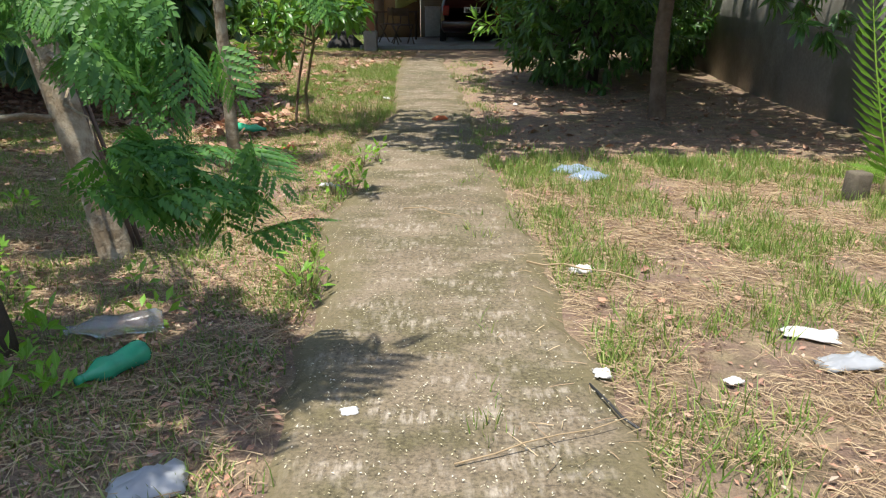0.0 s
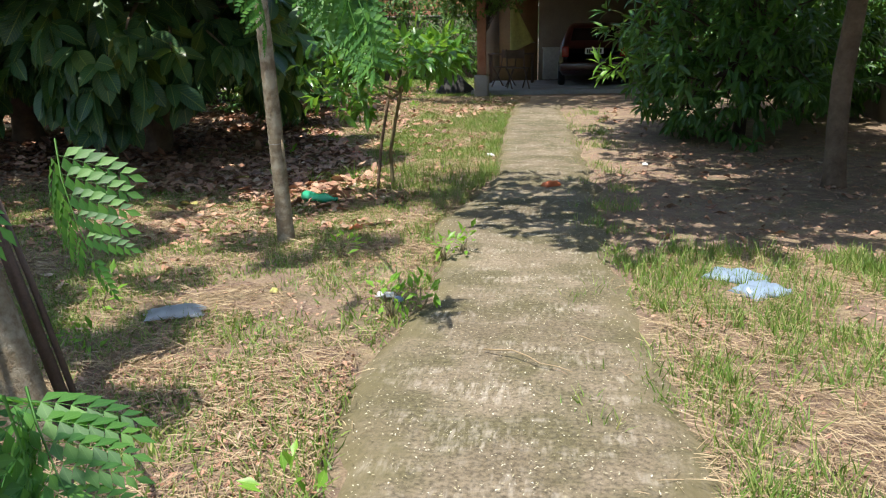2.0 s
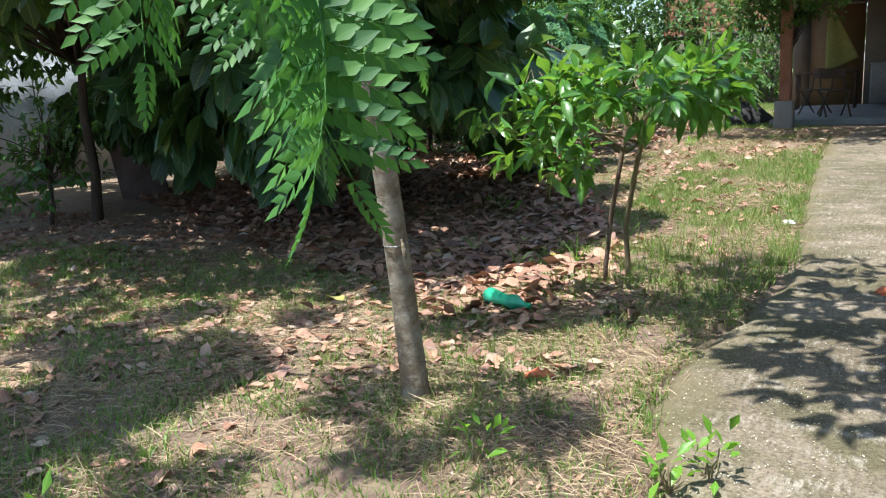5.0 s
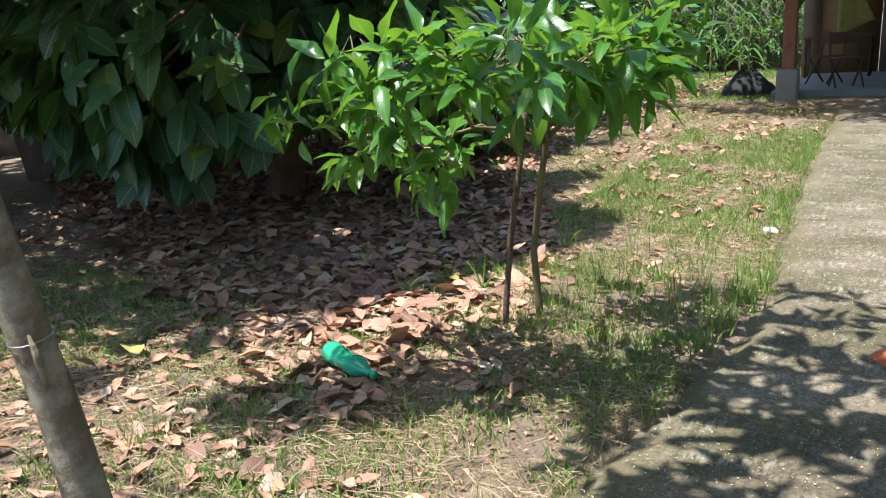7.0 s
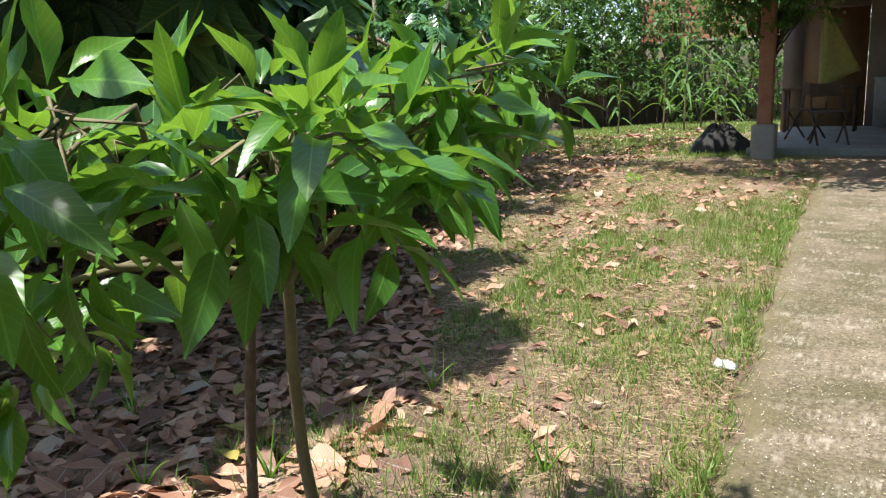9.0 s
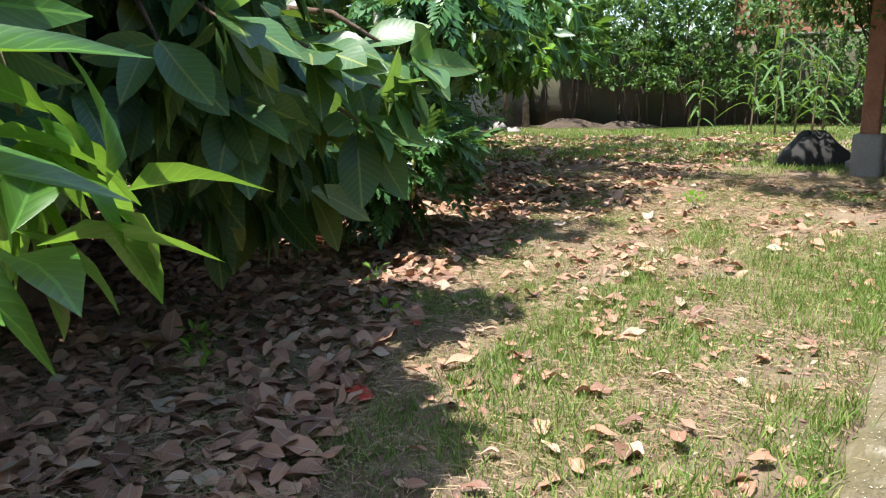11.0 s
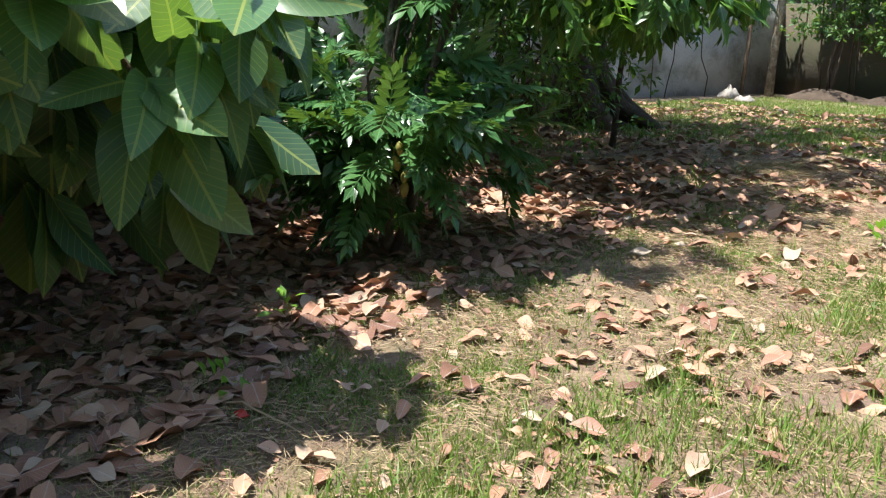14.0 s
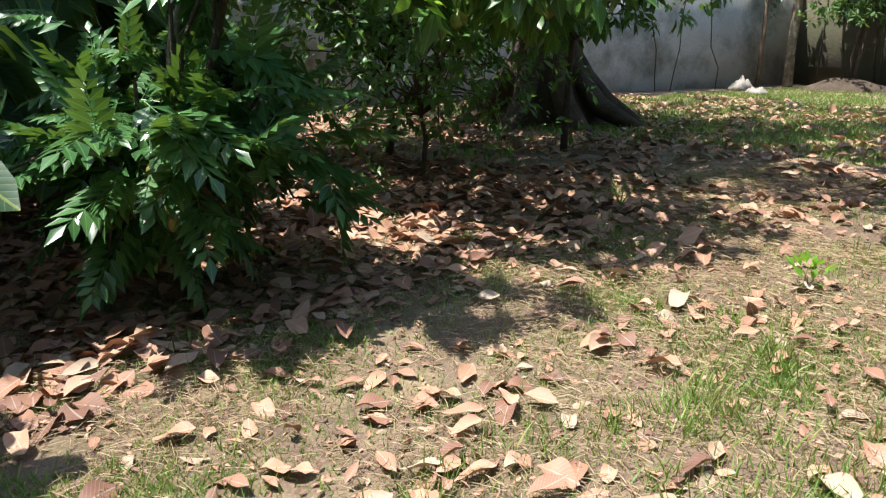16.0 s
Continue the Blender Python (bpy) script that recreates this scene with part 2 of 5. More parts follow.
def strand_material(name, stops, rough=0.6, glow=0.2, tint=(0.3, 0.4, 0.05)):
    m, nt, b = material(name)
    geo = nt.nodes.new("ShaderNodeNewGeometry")
    col = ramp(nt, geo.outputs["Random Per Island"], stops).outputs["Color"]
    nt.links.new(col, b.inputs["Base Color"])
    b.inputs["Roughness"].default_value = rough
    t = nt.nodes.new("ShaderNodeBsdfTranslucent")
    nt.links.new(mixed(nt, 0.5, col, tint), t.inputs["Color"])
    mx = nt.nodes.new("ShaderNodeMixShader")
    mx.inputs[0].default_value = glow
    nt.links.new(b.outputs[0], mx.inputs[1])
    nt.links.new(t.outputs[0], mx.inputs[2])
    nt.links.new(mx.outputs[0], nt.nodes["Material Output"].inputs["Surface"])
    return m


def soil_material():
    m, nt, b = material("soil")
    coord = nt.nodes.new("ShaderNodeTexCoord").outputs["Object"]
    big, mid, fine = tex(nt, coord, 0.7, 5.0), tex(nt, coord, 6.0, 5.0), tex(nt, coord, 70.0, 5.0, 0.75)
    col = ramp(nt, big, ((0.3, (0.22, 0.14, 0.10)), (0.6, (0.34, 0.235, 0.17)))).outputs["Color"]
    col = mixed(nt, ramp(nt, mid, ((0.45, (0, 0, 0)), (0.7, (1, 1, 1)))).outputs["Color"], col, (0.44, 0.34, 0.20))
    col = mixed(nt, ramp(nt, tex(nt, coord, 1.6, 5.0), ((0.52, (0, 0, 0)), (0.72, (0.6, 0.6, 0.6)))).outputs["Color"], col, (0.13, 0.16, 0.05))
    col = mixed(nt, 0.75, col, ramp(nt, fine, ((0.3, (0.3, 0.28, 0.26)), (0.65, (1.0, 1.0, 1.0)))).outputs["Color"], "MULTIPLY")
    nt.links.new(col, b.inputs["Base Color"])
    b.inputs["Roughness"].default_value = 0.95
    bumped(nt, b, fine, 0.9, 0.02)
    return m


def concrete_material():
    """Old mossy concrete walk with scored, scraped bands and small pale grit."""
    m, nt, b = material("walk_concrete")
    coord = nt.nodes.new("ShaderNodeTexCoord").outputs["Object"]
    big, fine = tex(nt, coord, 1.1, 6.0), tex(nt, coord, 55.0, 6.0, 0.75)
    col = ramp(nt, big, ((0.30, (0.13, 0.10, 0.058)), (0.5, (0.21, 0.165, 0.108)), (0.72, (0.30, 0.24, 0.17)))).outputs["Color"]
    col = mixed(nt, ramp(nt, tex(nt, coord, 2.3, 6.0), ((0.44, (0, 0, 0)), (0.58, (0.85, 0.85, 0.85)))).outputs["Color"], col, (0.115, 0.098, 0.045))
    col = mixed(nt, 0.85, col, ramp(nt, fine, ((0.36, (0.25, 0.24, 0.22)), (0.60, (1.15, 1.15, 1.15)))).outputs["Color"], "MULTIPLY")
    mp = node(nt, "Mapping")
    mp.inputs["Scale"].default_value = (14.0, 3.2, 1.0)
    nt.links.new(coord, mp.inputs["Vector"])
    streak = ramp(nt, tex(nt, mp.outputs["Vector"], 2.6, 5.0, 0.7), ((0.46, (0, 0, 0)), (0.64, (0.9, 0.9, 0.9)))).outputs["Color"]
    mp2 = node(nt, "Mapping")
    mp2.inputs["Scale"].default_value = (1.6, 4.5, 1.0)
    nt.links.new(coord, mp2.inputs["Vector"])
    band = ramp(nt, tex(nt, mp2.outputs["Vector"], 1.6, 4.0), ((0.48, (0.05, 0.05, 0.05)), (0.66, (0.8, 0.8, 0.8)))).outputs["Color"]
    scrape = mixed(nt, 1.0, streak, band, "MULTIPLY")
    col = mixed(nt, scrape, col, (0.47, 0.41, 0.33))
    uv = nt.nodes.new("ShaderNodeUVMap")
    sep = nt.nodes.new("ShaderNodeSeparateXYZ")
    nt.links.new(uv.outputs["UV"], sep.inputs[0])
    away = nt.nodes.new("ShaderNodeMath")
    away.operation = "SUBTRACT"
    away.inputs[1].default_value = 0.5
    nt.links.new(sep.outputs["X"], away.inputs[0])
    far = nt.nodes.new("ShaderNodeMath")
    far.operation = "ABSOLUTE"
    nt.links.new(away.outputs[0], far.inputs[0])
    rag = nt.nodes.new("ShaderNodeMath")
    rag.operation = "MULTIPLY_ADD"
    nt.links.new(tex(nt, coord, 3.5, 6.0, 0.7), rag.inputs[0])
    rag.inputs[1].default_value = 0.5
    nt.links.new(far.outputs[0], rag.inputs[2])
    col = mixed(nt, ramp(nt, rag.outputs[0], ((0.56, (0, 0, 0)), (0.72, (0.8, 0.8, 0.8)))).outputs["Color"], col, (0.14, 0.115, 0.055))
    nt.links.new(col, b.inputs["Base Color"])
    b.inputs["Roughness"].default_value = 0.88
    bumped(nt, b, fine, 0.7, 0.008)
    return m


SOIL, WALK = soil_material(), concrete_material()
GRASS = strand_material("grass", ((0.0, (0.10, 0.19, 0.03)), (0.45, (0.16, 0.28, 0.05)), (0.75, (0.26, 0.36, 0.08)), (1.0, (0.42, 0.40, 0.15))), 0.5, 0.3)
STRAW = strand_material("straw", ((0.0, (0.19, 0.12, 0.075)), (0.5, (0.36, 0.26, 0.15)), (1.0, (0.50, 0.39, 0.23))), 0.7, 0.12, (0.5, 0.38, 0.15))
DRY_STOPS = ((0.0, (0.17, 0.08, 0.053)), (0.3, (0.33, 0.165, 0.105)), (0.6, (0.48, 0.25, 0.155)), (0.85, (0.55, 0.32, 0.21)), (1.0, (0.47, 0.37, 0.28)))
DRY = leaf_material("dry_leaf", DRY_STOPS, 0.65, 0.08, (0.4, 0.2, 0.08), False, 0.3)
DRY_OWN = leaf_material("dry_leaf_single", DRY_STOPS, 0.6, 0.08, (0.4, 0.2, 0.08), True, 0.3)
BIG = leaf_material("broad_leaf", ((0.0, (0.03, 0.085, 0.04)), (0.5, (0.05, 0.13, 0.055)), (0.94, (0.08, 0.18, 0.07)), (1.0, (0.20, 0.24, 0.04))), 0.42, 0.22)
# Same leaf as BIG in lighter greens: sunlight on the boughs put into colour.
BIG_OWN_LIT = leaf_material("broad_leaf_single_sunlit", ((0.0, (0.07, 0.15, 0.06)), (0.5, (0.10, 0.22, 0.085)), (0.90, (0.13, 0.26, 0.10)), (1.0, (0.25, 0.26, 0.05))), 0.36, 0.36, own=True)
SAP = leaf_material("sapling_leaf", ((0.0, (0.04, 0.12, 0.02)), (0.5, (0.08, 0.21, 0.03)), (1.0, (0.14, 0.30, 0.04))), 0.30, 0.38, (0.35, 0.6, 0.04), True, 0.4)
SAP_IN = leaf_material("sapling_inner_leaf", ((0.0, (0.04, 0.12, 0.02)), (0.5, (0.07, 0.19, 0.03)), (1.0, (0.12, 0.27, 0.04))), 0.32, 0.34, (0.35, 0.6, 0.04), False, 0.4)
MANGO = leaf_material("bush_leaf", ((0.0, (0.03, 0.085, 0.03)), (0.6, (0.06, 0.16, 0.045)), (1.0, (0.13, 0.28, 0.05))), 0.36, 0.34)
FEATHER = leaf_material("feathery_leaf", ((0.0, (0.03, 0.11, 0.025)), (0.5, (0.06, 0.18, 0.03)), (1.0, (0.12, 0.28, 0.04))), 0.55, 0.34, (0.2, 0.5, 0.05), False, 0.15)
PINNATE = leaf_material("compound_leaf", ((0.0, (0.03, 0.09, 0.03)), (0.5, (0.05, 0.14, 0.04)), (1.0, (0.10, 0.22, 0.07))), 0.28, 0.2)
FAR_LEAF = leaf_material("hedge_leaf", ((0.0, (0.03, 0.08, 0.02)), (0.5, (0.06, 0.14, 0.03)), (1.0, (0.13, 0.24, 0.05))), 0.6, 0.3)
YOUNG = leaf_material("young_leaf", ((0.0, (0.12, 0.30, 0.03)), (1.0, (0.22, 0.45, 0.05))), 0.4, 0.45, (0.4, 0.7, 0.05))
BARK_PALE = surface("pale_bark", (0.16, 0.115, 0.07), (0.32, 0.25, 0.16), 7.0, 0.9, 45.0, 0.8, 0.02, stain=(0.40, 0.35, 0.26), stain_scale=9.0)
BARK_BROWN = surface("brown_bark", (0.13, 0.085, 0.055), (0.26, 0.18, 0.12), 6.0, 0.9, 40.0, 0.9, 0.02)
BARK_DARK = surface("dark_bark", (0.07, 0.05, 0.035), (0.14, 0.10, 0.07), 5.0, 0.95, 35.0, 0.9, 0.03)
WOOD_OLD = surface("old_wood", (0.09, 0.06, 0.045), (0.19, 0.13, 0.10), 4.0, 0.85, 60.0, 0.6, 0.01)
STEM = surface("green_stem", (0.16, 0.13, 0.07), (0.22, 0.19, 0.09), 8.0, 0.7, 60.0, 0.4, 0.005)
WALL_GREY = surface("grey_render", (0.30, 0.29, 0.26), (0.42, 0.40, 0.36), 1.2, 0.95, 25.0, 0.5, 0.02, stain=(0.20, 0.195, 0.16))
WALL_WHITE = surface("worn_whitewash", (0.50, 0.51, 0.53), (0.68, 0.69, 0.70), 1.5, 0.9, 22.0, 0.5, 0.02, stain=(0.22, 0.22, 0.20), stain_scale=0.9)
WALL_DARK = surface("weathered_block", (0.10, 0.085, 0.06), (0.17, 0.14, 0.10), 1.3, 0.95, 20.0, 0.6, 0.02, stain=(0.09, 0.10, 0.05))
BRICK = surface("red_brick", (0.34, 0.14, 0.08), (0.46, 0.22, 0.13), 5.0, 0.9, 40.0, 0.5, 0.01)
MORTAR = surface("mortar", (0.30, 0.27, 0.23), (0.40, 0.36, 0.32), 3.0, 0.95, 40.0, 0.5, 0.01)
SLAB = surface("floor_cement", (0.26, 0.25, 0.23), (0.38, 0.36, 0.33), 2.0, 0.85, 30.0, 0.3, 0.01)
PLASTER = surface("house_plaster", (0.15, 0.12, 0.09), (0.22, 0.18, 0.13), 1.5, 0.9, 30.0, 0.3, 0.01)
OCHRE = surface("ochre_panel", (0.22, 0.14, 0.06), (0.30, 0.19, 0.09), 2.0, 0.8, 30.0, 0.3, 0.01)
TILE = surface("roof_tile", (0.30, 0.13, 0.08), (0.42, 0.21, 0.13), 4.0, 0.9, 30.0, 0.4, 0.01)


def plain(name, color, rough=0.5, metal=0.0, alpha=0.0, coat=0.0):
    m, nt, b = material(name)
    coord = nt.nodes.new("ShaderNodeTexCoord").outputs["Object"]
    n = tex(nt, coord, 14.0, 5.0)
    col = ramp(nt, n, ((0.3, tuple(c * 0.8 for c in color)), (0.7, tuple(min(1, c * 1.1) for c in color)))).outputs["Color"]
    nt.links.new(col, b.inputs["Base Color"])
    b.inputs["Roughness"].default_value, b.inputs["Metallic"].default_value = rough, metal
    b.inputs["Transmission Weight"].default_value = alpha
    b.inputs["Coat Weight"].default_value = coat
    return m


PET_GREEN = plain("green_plastic", (0.07, 0.52, 0.28), 0.12, 0, 0.3)
PET_CLEAR = plain("clear_plastic", (0.70, 0.73, 0.74), 0.2, 0, 0.85)
BAG = plain("plastic_bag", (0.50, 0.52, 0.54), 0.35, 0, 0.4)
BAG_BLUE = plain("blue_bag", (0.36, 0.46, 0.60), 0.35, 0, 0.4)
PAPER = plain("white_paper", (0.62, 0.61, 0.58), 0.7)
ORANGE = plain("orange_rind", (0.55, 0.14, 0.05), 0.6)
RED = plain("red_leaf_skin", (0.55, 0.05, 0.03), 0.45)
CAR_RED = plain("car_paint", (0.05, 0.01, 0.012), 0.3, 0.1, 0, 0.6)
CAR_GLASS = plain("car_glass", (0.01, 0.012, 0.014), 0.06)
RUBBER = plain("rubber", (0.02, 0.02, 0.02), 0.85)
STEEL = plain("steel", (0.45, 0.45, 0.46), 0.35, 0.9)
LAMP_RED = plain("tail_lamp", (0.35, 0.02, 0.02), 0.15)
PLATE = plain("number_plate", (0.72, 0.72, 0.70), 0.4)
INK = plain("ink", (0.03, 0.03, 0.03), 0.6)
TARP = plain("yellow_tarp", (0.42, 0.40, 0.12), 0.55)
# Near-black: tree shade over the mound is put into the cover's colour.
COVER_SHADED = plain("shaded_cover", (0.03, 0.028, 0.026), 0.85)
CABINET = plain("white_enamel", (0.50, 0.50, 0.48), 0.4)
FRUIT = plain("green_fruit", (0.30, 0.28, 0.07), 0.5)
FRUIT_PALE = plain("yellow_green_fruit", (0.26, 0.30, 0.06), 0.5)

# ---- ground, walk, walls ----
def lines(lo, hi, fine_lo, fine_hi, step):
    mid = np.arange(fine_lo, fine_hi + step / 2, step)
    low = fine_lo - (fine_lo - lo) * (np.geomspace(1, 400, 14) - 0.0)[::-1] / 400
    high = fine_hi + (hi - fine_hi) * np.geomspace(1, 400, 14) / 400
    return np.concatenate([low, mid, high])


def sheet(xs, ys, zf):
    X, Y = np.meshgrid(xs, ys)
    v = np.stack([X.ravel(), Y.ravel(), zf(X.ravel(), Y.ravel())], -1)
    i, j = np.meshgrid(np.arange(len(ys) - 1), np.arange(len(xs) - 1), indexing="ij")
    w = len(xs)
    f = np.stack([i * w + j, i * w + j + 1, (i + 1) * w + j + 1, (i + 1) * w + j], -1).reshape(-1, 4)
    return (v, f)


def rough_ground(x, y):
    n = noise_at(x, y, 0.9, 1.0) * 0.022 + noise_at(x, y, 0.28, 2.0) * 0.010
    inside = (x > walk_left(y) - 0.05) & (x < walk_right(y) + 0.05) & (y < 16.2) & (y > -6)
    return gz(x, y) + np.where(inside, -0.03, n)


WL = [(-6, -0.50), (2.1, -0.50), (2.8, -0.58), (3.3, -0.56), (3.9, -0.66), (4.6, -0.73), (5.5, -0.62), (6.4, -0.66), (6.8, -0.84), (7.2, -0.86), (8.2, -0.72), (9.6, -0.60), (10.8, -0.67), (13.3, -0.79), (15.8, -0.82), (17, -0.8)]
WR = [(-6, 0.60), (1.8, 0.59), (2.5, 0.57), (3.0, 0.54), (3.7, 0.52), (4.4, 0.52), (5.5, 0.47), (6.3, 0.38), (7.5, 0.37), (9.4, 0.38), (10.4, 0.33), (12.5, 0.25), (15.8, 0.02), (18, -0.05)]


def walk_left(y):
    return np.interp(y, [a for a, _ in WL], [b for _, b in WL])


def walk_right(y):
    return np.interp(y, [a for a, _ in WR], [b for _, b in WR])


ground = part("ground", [sheet(lines(-400, 400, -14.0, 6.0, 0.14), lines(-400, 600, -4.0, 28.0, 0.14), rough_ground)], SOIL)
tagged(ground, "brown earth ground with straw and fallen leaves", "ground", kind="structure")


def walk_slab():
    ys = np.arange(-6, 16.2, 0.08)
    n = 13
    rag = noise_at(ys, ys * 0, 0.35, 3.0) * 0.10 + noise_at(ys, ys * 0, 0.12, 5.0) * 0.02
    rag2 = noise_at(ys, ys * 0, 0.35, 4.0) * 0.10 + noise_at(ys, ys * 0, 0.12, 6.0) * 0.02
    l, r = walk_left(ys) + rag - 0.02, walk_right(ys) + rag2 + 0.02
    s = np.linspace(0, 1, n)
    X = l[:, None] + (r - l)[:, None] * s
    Y = np.repeat(ys[:, None], n, 1)
    Z = gz(X, Y) + 0.018 - 0.05 * ((s < 0.01) | (s > 0.99))[None] + noise_at(X.ravel(), Y.ravel(), 0.5, 8.0).reshape(X.shape) * 0.006
    v = np.stack([X.ravel(), Y.ravel(), Z.ravel()], -1)
    i, j = np.meshgrid(np.arange(len(ys) - 1), np.arange(n - 1), indexing="ij")
    f = np.stack([i * n + j, i * n + j + 1, (i + 1) * n + j + 1, (i + 1) * n + j], -1).reshape(-1, 4)
    return (v, f, np.stack([np.tile(s, len(ys)), Y.ravel()], -1))


pavement = part("pavement", [walk_slab()], WALK)
tagged(pavement, "old mossy grey concrete garden walk with ragged edges", "path", kind="structure")


def wall(name, p0, p1, height, mat, label, thick=0.18, cope=True):
    """A garden wall from p0 to p1 with a coping."""
    p0, p1 = Vector((*p0, 0)), Vector((*p1, 0))
    d = p1 - p0
    ang = math.degrees(math.atan2(d.y, d.x))
    z = min(zg(p0.x, p0.y), zg(p1.x, p1.y)) - 0.3
    ob = part(name, [box(0, -thick / 2, 0, d.length, thick / 2, height + 0.3)], mat, None, "", False)
    ob.matrix_basis = pose(p0.x, p0.y, z, 0, 0, ang)
    tagged(ob, label, "wall", kind="structure")
    if cope:
        part("coping", [box(0, -thick / 2 - 0.03, height + 0.303, d.length, thick / 2 + 0.03, height + 0.36, 0.01)], MORTAR, ob, "", False)
    return ob


wall_east = wall("wall_east", (3.85, -8), (5.15, 26), 2.6, WALL_GREY, "tall grey rendered garden wall with damp stains")
wall_west = wall("wall_west", (-12.6, -8), (-12.6, 29.6), 2.5, WALL_WHITE, "worn whitewashed block wall streaked with black damp")
wall_north = wall("wall_north", (-12.6, 29.7), (-1.6, 29.7), 2.3, WALL_DARK, "weathered brown block wall with moss")
wall_south = wall("wall_south", (-12.6, -8), (3.85, -8), 2.4, WALL_GREY, "grey rendered garden wall")

# ---- tree builder ----
def limbs_chunks(root, tips, r0, r1, sides=6, sag=-0.15):
    out = []
    for t in tips:
        out.append(tube(bend(root, t, 6, sag, 0.04), np.linspace(r0, r1, 6), sides, 0.05))
    return out


LEAF_BROAD = leaf(0.48, 5, 0.12, 0.20, 1.0, 0.2, 0.62)
LEAF_SAP = leaf(0.36, 4, 0.16, 0.40, 0.8, 0.3, 0.85)
LEAF_LANCE = leaf(0.27, 3, 0.14, 0.25, 0.5)
LEAF_OVAL = leaf(0.45, 2, 0.14, 0.15, 0.4)
FROND = pinnate(7, 1.0, 0.25, 0.50, 0.25)
FEATHER_LEAF = feathery(5, 6)


def crown(tips, outs, template, per, spread, down, lo, hi, flat=0.8):
    pos, rot = whorls(tips, outs, per, spread, down, flat)
    return strewn(template, pos, rot, rng.uniform(lo, hi, len(pos)))


# ---- broad-leaved trees whose skirts hang low ----
def broad_tree(x, y, r, top, trunk_r, skirt, n, lean):
    z = zg(x, y)
    tree = thing("broad_leaf_tree", "dark green tree with large drooping glossy leaves hanging low", "tree", (x, y, z), group="broad-leaved trees")
    pts = [(0, 0, -0.1), (0.02, 0, 0.15), (0.03 + lean * 0.3, 0.02, 0.8), (lean, 0.05, 1.7), (lean * 1.4, 0.0, 2.3)]
    part("trunk", [tube(pts, [trunk_r * 1.6, trunk_r * 1.1, trunk_r, trunk_r * 0.8, trunk_r * 0.5], 12, 0.05)], BARK_BROWN, tree)
    zc = skirt + 0.35
    tips, outs = dome(n, (0, -0.3, zc), (r, r * 0.82, top - zc), skirt, 0.4)
    part("branching", limbs_chunks((lean * 0.8, 0.03, 1.5), tips[:: max(1, n // 36)] * np.array((0.93, 0.93, 1)), 0.045, 0.012), BARK_BROWN, tree)
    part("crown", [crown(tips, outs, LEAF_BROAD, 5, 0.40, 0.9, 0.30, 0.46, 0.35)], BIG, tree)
    return tree


def inside(px, py, poly):
    """Which points lie within a closed outline."""
    hit = np.zeros(len(px), bool)
    for (ax, ay), (bx, by) in zip(poly, poly[1:] + poly[:1]):
        if ay != by:
            hit ^= ((ay > py) != (by > py)) & (px < (bx - ax) * (py - ay) / (by - ay) + ax)
    return hit


def shade_canopy(tree, poly, z0, z1, n, template, mat, lo, hi, per=6, cut=-0.25, limb=(0, 0, 1.8)):
    """Unseen upper crown storey, added above a plan outline to shade the ground."""
    xs, ys = [a for a, _ in poly], [b for _, b in poly]
    px, py = rng.uniform(min(xs), max(xs), n), rng.uniform(min(ys), max(ys), n)
    keep = inside(px, py, poly) & (noise_at(px, py, 0.8, 41.0) > cut)
    px, py = px[keep], py[keep]
    base = np.array(tree.matrix_basis.translation)
    p = np.stack([px, py, rng.uniform(z0, z1, len(px)) + base[2]], -1) - base
    out = unit(np.concatenate([rng.normal(size=(len(px), 2)), np.full((len(px), 1), 0.6)], 1))
    part("upper_crown", [crown(p, out, template, per, 0.6, 0.2, lo, hi)], mat, tree)
    part("branching", limbs_chunks(limb, p[:: max(1, len(p) // 26)], 0.05, 0.01), BARK_BROWN, tree)


big_a = broad_tree(-5.15, 11.1, 2.0, 2.7, 0.15, 0.85, 520, 0.15)
big_b = broad_tree(-7.9, 12.3, 2.4, 4.2, 0.19, 0.8, 700, -0.1)
shade_canopy(big_a, [(-3.65, 7.25), (-2.9, 8.2), (-2.55, 9.2), (-2.45, 10.05), (-2.95, 10.5), (-3.5, 11.3), (-4.5, 12.0), (-5.1, 13.0), (-5.3, 14.5), (-6.6, 15.0), (-7.0, 12.5), (-7.4, 10.4), (-9.4, 11.2), (-9.8, 8.6), (-7.2, 7.2)], 2.1, 2.9, 1350, LEAF_BROAD, BIG, 0.28, 0.42, 6, 0.0)

shade_canopy(big_a, [(-3.65, 7.25), (-2.9, 8.2), (-2.5, 9.2), (-2.4, 10.05), (-2.95, 10.5), (-3.5, 10.2), (-3.6, 8.8), (-4.3, 7.6)], 2.1, 2.7, 420, LEAF_BROAD, BIG, 0.26, 0.40, 6, -0.5)
shade_canopy(big_b, [(-12.2, 8.0), (-8.5, 7.4), (-8.1, 10.6), (-9.4, 11.4), (-12.2, 11.6)], 2.6, 3.4, 420, LEAF_BROAD, BIG, 0.28, 0.42, 6, -0.3)

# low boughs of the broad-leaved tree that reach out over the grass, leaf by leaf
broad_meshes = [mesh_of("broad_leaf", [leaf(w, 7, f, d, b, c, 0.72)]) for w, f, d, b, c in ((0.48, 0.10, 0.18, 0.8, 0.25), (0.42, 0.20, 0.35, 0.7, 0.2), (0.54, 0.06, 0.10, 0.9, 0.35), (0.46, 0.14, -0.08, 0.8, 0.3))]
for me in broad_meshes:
    me.materials.append(BIG_OWN_LIT)


